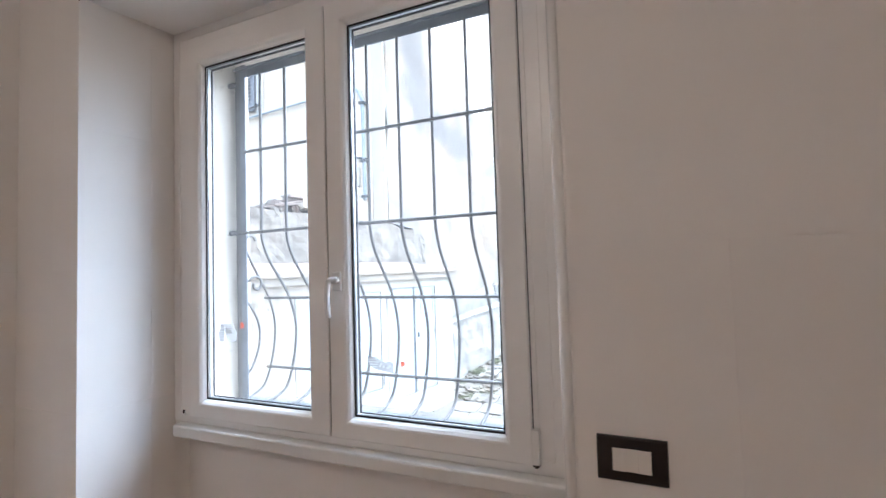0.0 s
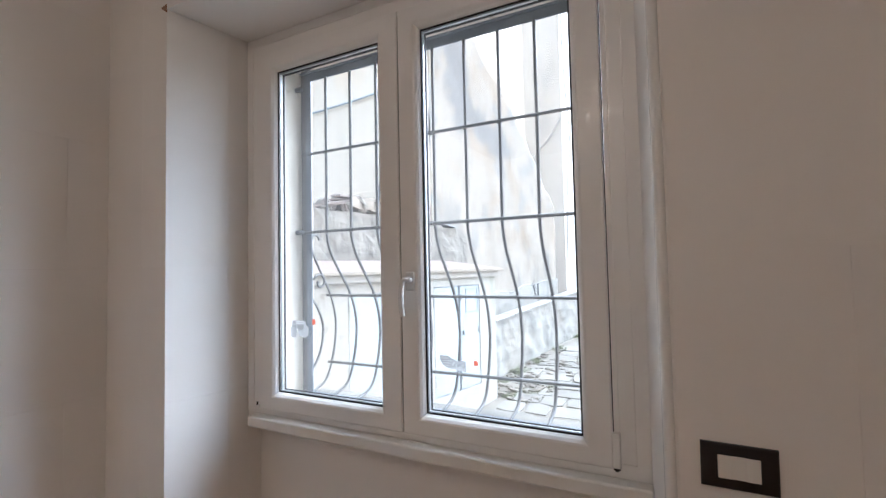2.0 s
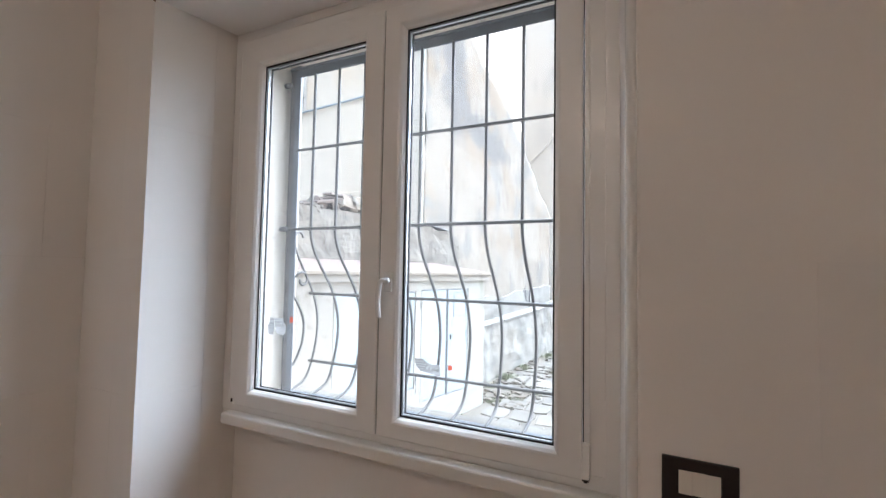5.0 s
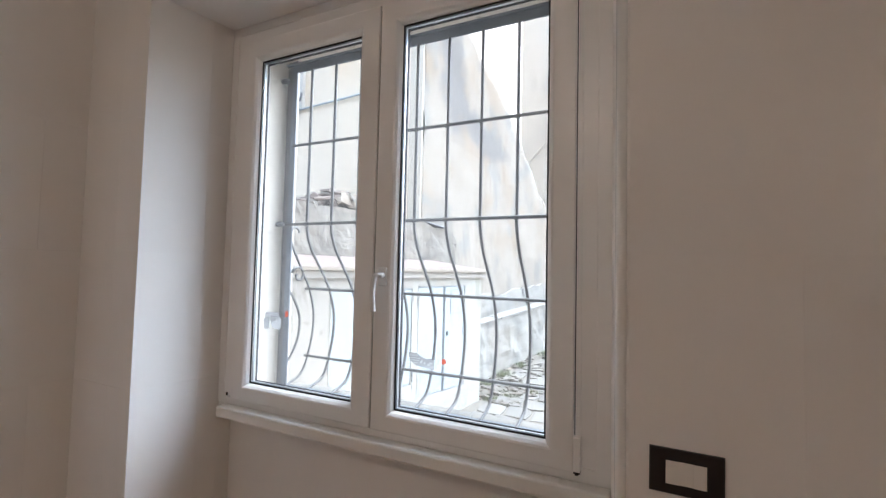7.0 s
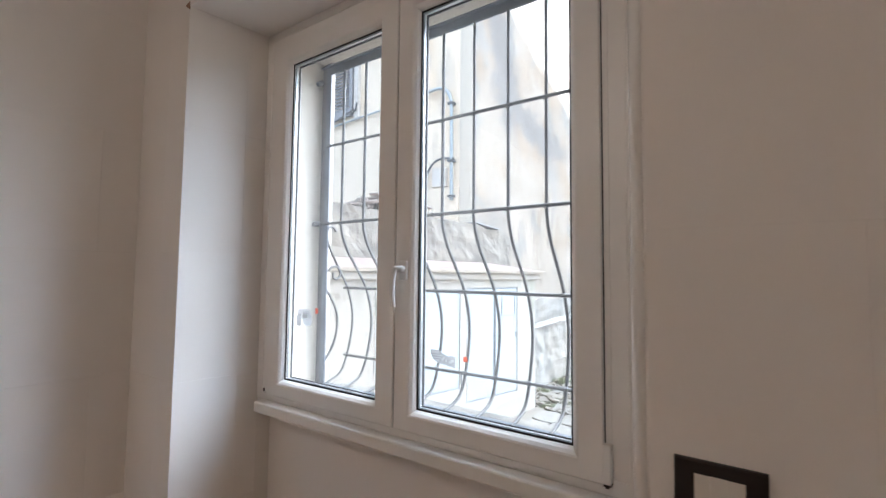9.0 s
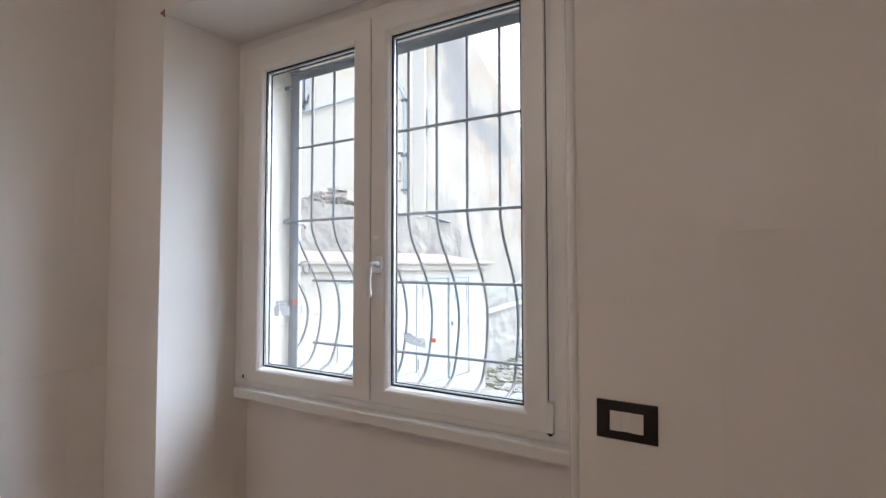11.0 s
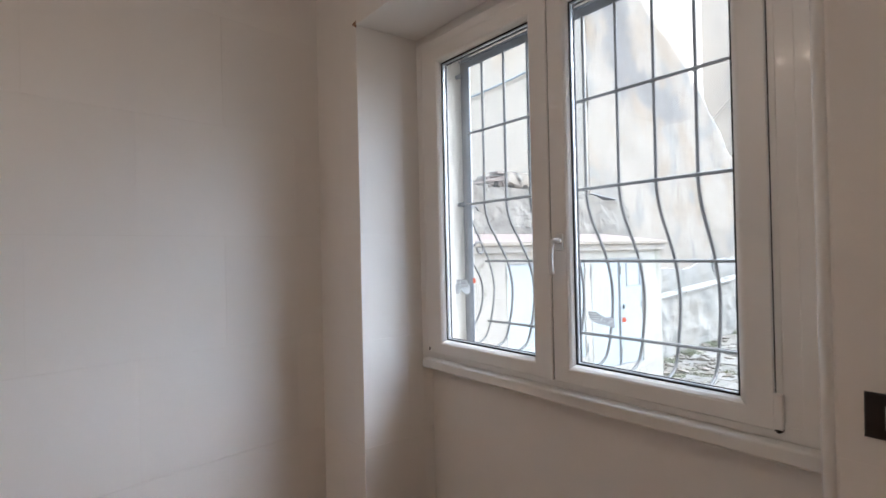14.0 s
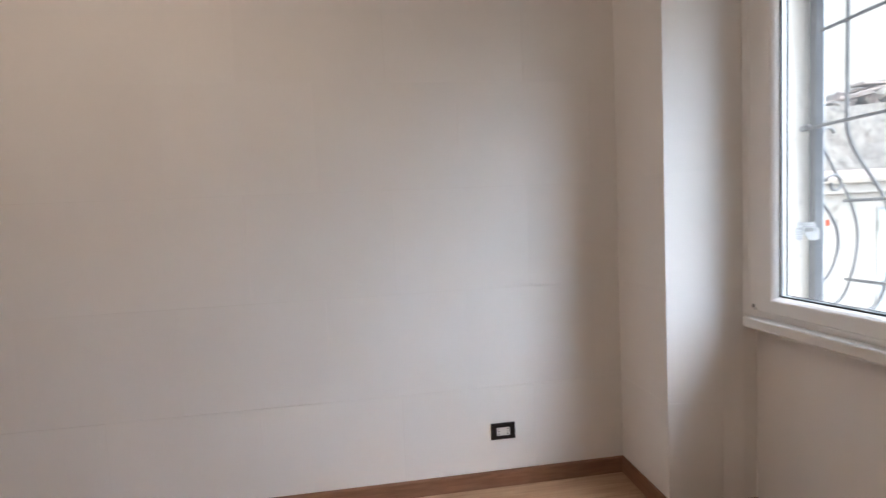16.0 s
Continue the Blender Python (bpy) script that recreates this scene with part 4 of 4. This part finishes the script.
for u0, u1, n0, n1, z0, z1, tip, sd in ((0.56, 0.80, -0.82, -0.665, 2.02, 2.120, 0.02, 1.0), (0.79, 1.02, -0.84, -0.680, 2.01, 2.105, -0.10, 5.0)):
    bm = bmesh.new()
    ubox(bm, u0, u1, n0, n1, z0, z1)
    bmesh.ops.subdivide_edges(bm, edges=bm.edges, cuts=5, use_grid_fill=True)
    for v in bm.verts:
        du = (Vector(v.co) - C0).dot(U) - u0
        v.co.z += tip * du
        v.co += 0.022 * Vector((noise.noise(v.co * 9 + Vector((sd, 0, 0))), noise.noise(v.co * 9 + Vector((0, sd, 0))), noise.noise(v.co * 9 + Vector((0, 0, sd)))))
    part("mortar_lump", bm, M_SLAB, rubble, "pale lump of old mortar")
slate = thing("roof_slate", "thin dark broken slate lying on the masonry wall", "slate", at=along(1.8, -0.72, 1.97))
bm = bmesh.new()
ubox(bm, 1.62, 2.0, -0.78, -0.66, 1.972, 1.983, 0.003)
for v in bm.verts:
    du = (Vector(v.co) - C0).dot(U)
    v.co.z -= 0.11 * (du - 1.62) + (0.012 * noise.noise((du * 9, 0.3, v.co.z * 20)))
part("sheet", bm, M_SHUT, slate)

# ---- the houses across ----
house = thing("ochre_house", "old ochre rendered house with stained flaking walls", "house", at=(-4, 3.5, 0))
bm = bmesh.new()
box(bm, -9.5, -1.62, 3.0, 7.3, -0.3, 8.5)
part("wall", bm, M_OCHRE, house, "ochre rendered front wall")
bm = bmesh.new()
box(bm, -9.6, -1.67, 2.975, 2.9995, -0.3, 2.42, 0.01)
part("base_band", bm, M_OCHRE, house, "paler rendered band at the foot")
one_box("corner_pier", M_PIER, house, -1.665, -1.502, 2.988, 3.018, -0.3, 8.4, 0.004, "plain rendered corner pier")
# leaning side wall with a falling top
bm = bmesh.new()
nn, mm = 46, 46
tops = lambda y: 5.1 if y < 3.4 else max(2.2, 5.0 - 0.52 * (y - 3.4) - 0.16 * max(0, y - 5.0))
cols = []
for i in range(nn + 1):
    y = 3.02 + 4.25 * i / nn
    zt = tops(y) + 0.10 * noise.noise((y * 3.0, 1.7, 0))
    cols.append([bm.verts.new((-1.5 + 0.1 * (y - 3.0) + 0.025 * noise.noise((y * 2.2, (zt + 0.4) * k / mm * 2.2, 4.0)) + 0.014 * noise.noise((y * 9, (zt + 0.4) * k / mm * 9, 1.0)), y, -0.3 + (zt + 0.3) * k / mm)) for k in range(mm + 1)])
for a, b in zip(cols, cols[1:]):
    for k in range(mm):
        bm.faces.new((a[k], b[k], b[k + 1], a[k + 1]))
back = [bm.verts.new((-2.3, c[-1].co.y, c[-1].co.z)) for c in cols]
for a, b, c, d in zip(cols, cols[1:], back, back[1:]):
    bm.faces.new((a[-1], b[-1], d, c))
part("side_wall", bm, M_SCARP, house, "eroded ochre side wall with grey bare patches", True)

# grey cement coat along the foot of the side wall
bm = bmesh.new()
cols = []
for i in range(41):
    y = 3.05 + 4.2 * i / 40
    zt = 1.08 + 0.05 * (y - 4.0) + 0.06 * noise.noise((y * 2.6, 7.7, 0)) + 0.03 * noise.noise((y * 9, 2.7, 0))
    cols.append([bm.verts.new((-1.465 + 0.1 * (y - 3.0) + 0.012 * noise.noise((y * 6, k * 1.1, 6.0)), y, -0.2 + (zt + 0.2) * k / 16)) for k in range(17)] + [bm.verts.new((-1.53 + 0.1 * (y - 3.0), y, zt + 0.01))])
for a, b in zip(cols, cols[1:]):
    for k in range(17):
        bm.faces.new((a[k], b[k], b[k + 1], a[k + 1]))
part("base_coat", bm, M_BASECOAT, house, "grey patched cement coat at the foot of the side wall")

# louvred shutter on the front
win = part("window", bmesh.new(), M_SHUT, house, "grey-blue louvred window shutters")
for x0, x1 in ((-3.99, -3.36), (-4.66, -4.03)):
    for c in ((x0, x0 + 0.055, 3.56, 5.0), (x1 - 0.055, x1, 3.56, 5.0), (x0 + 0.055, x1 - 0.055, 3.56, 3.68), (x0 + 0.055, x1 - 0.055, 4.92, 5.0)):
        one_box("stile", M_SHUT, win, c[0], c[1], 2.945, 2.98, c[2], c[3], 0.003)
    for i in range(26):
        z = 3.70 + 0.047 * i
        bm = bmesh.new()
        prism(bm, [(x0 + 0.055, 2.948), (x1 - 0.055, 2.948), (x1 - 0.055, 2.956), (x0 + 0.055, 2.956)], z, z + 0.034)
        for v in bm.verts:
            v.co.y += (v.co.z - z) * 0.55
        part("slat", bm, M_SHUT, win)
one_box("reveal", M_GREYHOUSE, win, -3.33, -3.25, 2.95, 2.999, 3.5, 5.05, 0.004, "pale window surround")

# pipes and cables on the front
for nm, pts, r, mat, lab in (
    ("cable", [(-4.6, 2.96, 3.40), (-3.8, 2.96, 3.46), (-3.2, 2.96, 3.50), (-2.5, 2.96, 3.54), (-2.02, 2.96, 3.585)], 0.013, M_PIPE, "blue-grey conduit"),
    ("drain_pipe", [(-2.06, 2.95, 3.58), (-1.93, 2.95, 3.585), (-1.82, 2.95, 3.53), (-1.765, 2.95, 3.42), (-1.755, 2.95, 3.3), (-1.75, 2.95, 2.75), (-1.745, 2.95, 2.27)], 0.020, M_PIPE, "blue-grey drain pipe with a bend"),
    ("conduit", [(-2.165, 2.95, 2.20), (-2.15, 2.95, 2.32), (-2.11, 2.95, 2.52), (-2.06, 2.95, 2.65), (-1.97, 2.95, 2.735), (-1.86, 2.95, 2.757), (-1.72, 2.95, 2.735)], 0.014, M_CABLE, "dark bent conduit"),
    ("cable", [(-4.0, 2.955, 3.52), (-3.7, 2.95, 3.535), (-3.45, 2.94, 3.60), (-3.30, 2.94, 3.62)], 0.016, M_SHUT, "grey cable"),
):
    bm = bmesh.new()
    tube(bm, spline(pts, 6), r, 8)
    part(nm, bm, mat, house, lab, True)
bm = bmesh.new()
tube(bm, [(-3.35, 2.99, 3.60), (-3.30, 2.90, 3.63)], 0.018, 8)
tube(bm, [(-3.25, 2.93, 3.70), (-3.27, 2.93, 3.60), (-3.36, 2.93, 3.56)], 0.012, 8)
part("bracket", bm, M_CABLE, house, "dark iron bracket")
for x, z in ((-1.755, 3.36), (-1.75, 2.70), (-1.745, 2.30)):
    one_box("pipe_clip", M_CABLE, house, x - 0.035, x + 0.035, 2.92, 2.99, z, z + 0.025)
one_box("meter_box", M_GREYHOUSE, house, -2.02, -1.83, 2.955, 2.999, 2.44, 2.66, 0.005, "white small wall box")

# higher house up the street, and one further on
far = thing("grey_house", "tall grey-white rendered house up the street", "house", at=(-2.2, 9.5, 0.8))
bm = bmesh.new()
box(bm, -4.2, -1.22, 9.0, 14.0, 0.0, 9.0)
part("wall", bm, M_GREYHOUSE, far, "grey-white rendered wall")
bm = bmesh.new()
tube(bm, spline([(-1.16, 8.93, 8.0), (-1.12, 8.9, 6.0), (-1.02, 8.85, 4.4), (-1.12, 8.9, 3.2), (-1.16, 8.93, 1.6)], 6), 0.02, 6)
part("cable", bm, M_GREYHOUSE, far, "hanging pale cable")
bm = bmesh.new()
tube(bm, [(-2.3, 8.96, 3.6), (-1.9, 8.96, 4.1), (-1.5, 8.96, 4.5), (-1.25, 8.96, 4.9)], 0.03, 6)
part("pipe", bm, M_GREYHOUSE, far, "pale slanting pipe")
farther = thing("far_house", "small cream house with red-brown gate far off", "house", at=(-2.5, 19, 1.3))
bm = bmesh.new()
box(bm, -4.5, 0.6, 19, 24, 0.5, 4.9)
part("wall", bm, M_FARHOUSE, farther)
one_box("roof", M_TILE, farther, -4.7, 0.8, 18.8, 24.2, 4.9, 5.1, 0.02, "flat eaves with red roof tiles")
for x in (-2.9, -2.4, -1.2):
    w = one_box("window", M_CABLE, farther, x, x + 0.34, 18.93, 18.99, 3.0, 4.1, 0.0, "dark window")
    one_box("frame", M_GREYHOUSE, w, x - 0.06, x, 18.92, 18.98, 2.95, 4.15)
one_box("gate", M_GATE, farther, -3.1, -1.6, 18.92, 18.98, 1.2, 2.5, 0.01, "red-brown gate")

# iron rod with a dry twig behind the low wall
rod = thing("iron_rod", "thin rusty iron rod standing by the wall", "rod", at=along(3.9, -0.7, 0.45))
bm = bmesh.new()
tube(bm, [along(3.9, -0.70, 0.35), along(3.9, -0.70, 1.24)], 0.009, 6)
part("shaft", bm, M_CABLE, rod)
for i in range(4):
    bm = bmesh.new()
    tube(bm, [along(3.9, -0.7, 1.0 + 0.05 * i), along(3.78 - 0.03 * i, -0.68, 1.07 + 0.05 * i), along(3.72, -0.66, 1.12 + 0.06 * i)], 0.005, 5)
    part("twig", bm, M_CABLE, rod)

# grass by the wall foot and between the stones
def tuft(bm, cx, cy, cz, r, n, h, rnd):
    for _ in range(n):
        a, d = rnd.random() * 6.28, r * math.sqrt(rnd.random())
        x, y = cx + d * math.cos(a), cy + d * math.sin(a)
        hh = h * (0.4 + 0.8 * rnd.random())
        lx, ly = (rnd.random() - 0.5) * hh, (rnd.random() - 0.5) * hh
        w = 0.004 + 0.004 * rnd.random()
        ca, sa = math.cos(a + 1.3) * w, math.sin(a + 1.3) * w
        v = [bm.verts.new(c) for c in ((x - ca, y - sa, cz - 0.02), (x + ca, y + sa, cz - 0.02), (x + ca * 0.7 + lx * 0.4, y + sa * 0.7 + ly * 0.4, cz + hh * 0.6), (x + lx, y + ly, cz + hh))]
        bm.faces.new((v[0], v[1], v[2]))
        bm.faces.new((v[0], v[2], v[3]))


rnd = random.Random(21)
bm = bmesh.new()
for u, n, r, cnt, h in ((1.85, 0.04, 0.09, 60, 0.025), (2.15, -0.2, 0.08, 40, 0.03), (2.5, -0.2, 0.12, 90, 0.05), (2.9, -0.22, 0.10, 60, 0.04), (1.3, 0.06, 0.10, 50, 0.05), (2.3, 0.28, 0.14, 40, 0.02), (3.0, 0.15, 0.14, 30, 0.02), (3.5, -0.2, 0.12, 60, 0.05), (2.05, 0.16, 0.13, 40, 0.02), (4.2, -0.22, 0.12, 60, 0.05)):
    p = along(u, n, 0)
    tuft(bm, p[0], p[1], street_z(p[0], p[1]), r, cnt * 2, h * 0.55, rnd)
tagged(new("grass", mesh("grass", bm, M_GRASS)), "tufts of green grass between stones and along walls", "grass", "", "stuff")

# loose stones by the cabinet corner
bm = bmesh.new()
for _ in range(260):
    p = along(1.75 + 1.6 * rnd.random() ** 1.4, -0.26 + 0.62 * rnd.random() ** 1.3, 0)
    s = 0.012 + 0.028 * rnd.random() ** 2
    r = bmesh.ops.create_icosphere(bm, subdivisions=1, radius=s, matrix=Matrix.Translation((p[0], p[1], street_z(p[0], p[1]) - 0.01 + 0.3 * s)) @ Matrix.Diagonal((1.2, 0.9, 0.6, 1)))
    for v in r["verts"]:
        v.co += Vector((rnd.random() - 0.5, rnd.random() - 0.5, rnd.random() - 0.5)) * s * 0.5
tagged(new("loose_stones", mesh("loose_stones", bm, M_GROUND)), "loose grey stones and rubble on the street edge", "stones", "", "stuff")

# ---- pieces: wall blocks, floor planks, paving ----
def wall_blocks(parent, p0, p1, n, offsets, seed, top=None, gap=0.0005):
    """Gypsum blocks as thin slabs on the wall from p0 to p1 (plan), courses half a metre high."""
    rnd = random.Random(seed)
    p0, p1, n = Vector((*p0, 0)), Vector((*p1, 0)), Vector((*n, 0)).normalized()
    d = (p1 - p0).normalized()
    length = (p1 - p0).length
    for k, (z0, z1) in enumerate(zip(COURSES, COURSES[1:])):
        if top:
            z1 = min(z1, top)
            if z0 >= top:
                continue
        cuts = [0.0] + [s for s in (offsets[k % len(offsets)] + 0.667 * i for i in range(-1, 12)) if 0.03 < s < length - 0.03] + [length]
        for a, b in zip(cuts, cuts[1:]):
            g = [0.0001 + gap * (0.8 if z0 < 1.2 else 0.15) * rnd.random() for _ in range(2)] + [0.0001 + 0.0003 * gap / 0.0012 * rnd.random() for _ in range(2)]
            bm = bmesh.new()
            lo, hi = z0 + g[0], z1 - g[1]
            ua, ub = a + (g[2] if a > 0 else 0), b - (g[3] if b < length else 0)
            corners = [(ua, lo), (ub, lo), (ub, hi), (ua, hi)]
            f = [bm.verts.new(p0 + d * s + Vector((0, 0, z))) for s, z in corners]
            r = [bm.verts.new(p0 + d * s - n * SKIN + Vector((0, 0, z))) for s, z in corners]
            bm.faces.new(f)
            for i in range(4):
                j = (i + 1) % 4
                bm.faces.new((f[i], f[j], r[j], r[i]))
            part("block", bm, M_WALL, parent)


wall_blocks(wall_west, (X_LEFT, Y_WALL), (X_LEFT, Y_BACK), (1, 0), (0.473, 0.14), 1, None, 0.0012)
wall_blocks(wall_north_left, (X_LEFT, Y_WALL), (NICHE_L, Y_WALL), (0, -1), (0.9,), 2)
wall_blocks(wall_north_left, (NICHE_L, Y_WALL), (BACK_L, 0.0), (0.313, -0.057), (0.9,), 3, Z_SOFFIT)
wall_blocks(wall_north_left, (BACK_L, 0.0), (BACK_L, 0.0655), (1, 0), (0.9,), 4, 0.8655)
wall_blocks(wall_north_right, (NICHE_R, Y_WALL), (X_RIGHT, Y_WALL), (0, -1), (0.60, 0.276, 0.276), 5, None, 0.0005)

# planks along the west wall
rnd = random.Random(3)
PW, PL = 0.19, 1.22
x = X_LEFT
while x < X_RIGHT:
    y = 0.06 - PL * rnd.random()
    first = True
    yy = 0.074
    while yy > Y_BACK:
        ye = max(Y_BACK, y if first else yy - PL)
        first = False
        bm = bmesh.new()
        x1 = min(x + PW, X_RIGHT)
        box(bm, x + 0.0008, x1 - 0.0008, ye + 0.0008, yy - 0.0008, -0.012, 0.0)
        part("plank", bm, M_PLANK, floor)
        yy = ye
    x += PW

# paving stones up the street
rnd = random.Random(12)
row_y = 1.6
while row_y < 7.2:
    h = 0.17 + 0.09 * rnd.random()
    xx = -0.62 + 0.24 * (row_y - 2.6) - 0.25 + 0.1 * rnd.random()
    if row_y < 2.9:
        xx = max(xx, -0.55 + 0.24 * (row_y - 2.6))
    while xx < 1.35:
        w = 0.20 + 0.16 * rnd.random()
        g = 0.010 + 0.008 * rnd.random()
        lift = 0.012 * rnd.random() - 0.006
        bm = bmesh.new()
        base, top = [], []
        for cx, cy in ((xx + g, row_y + g), (xx + w * 0.5, row_y + g * 0.6), (xx + w - g, row_y + g), (xx + w - g * 0.7, row_y + h * 0.5), (xx + w - g, row_y + h - g), (xx + w * 0.5, row_y + h - g * 0.7), (xx + g, row_y + h - g), (xx + g * 0.7, row_y + h * 0.5)):
            cx += (rnd.random() - 0.5) * 0.03
            cy += (rnd.random() - 0.5) * 0.03
            z = street_z(cx, cy) + lift
            base.append(bm.verts.new((cx, cy, z - 0.05)))
            top.append((cx, cy, z))
        mx, my = xx + w / 2, row_y + h / 2
        rim = [bm.verts.new((cx, cy, z - 0.004)) for cx, cy, z in top]
        cap = [bm.verts.new((cx + (mx - cx) * 0.06, cy + (my - cy) * 0.06, z + 0.002 * rnd.random())) for cx, cy, z in top]
        for i in range(8):
            j = (i + 1) % 8
            bm.faces.new((base[i], base[j], rim[j], rim[i]))
            bm.faces.new((rim[i], rim[j], cap[j], cap[i]))
        bm.faces.new(cap)
        part("paving_stone", bm, M_PAVER, ground)
        xx += w
    row_y += h
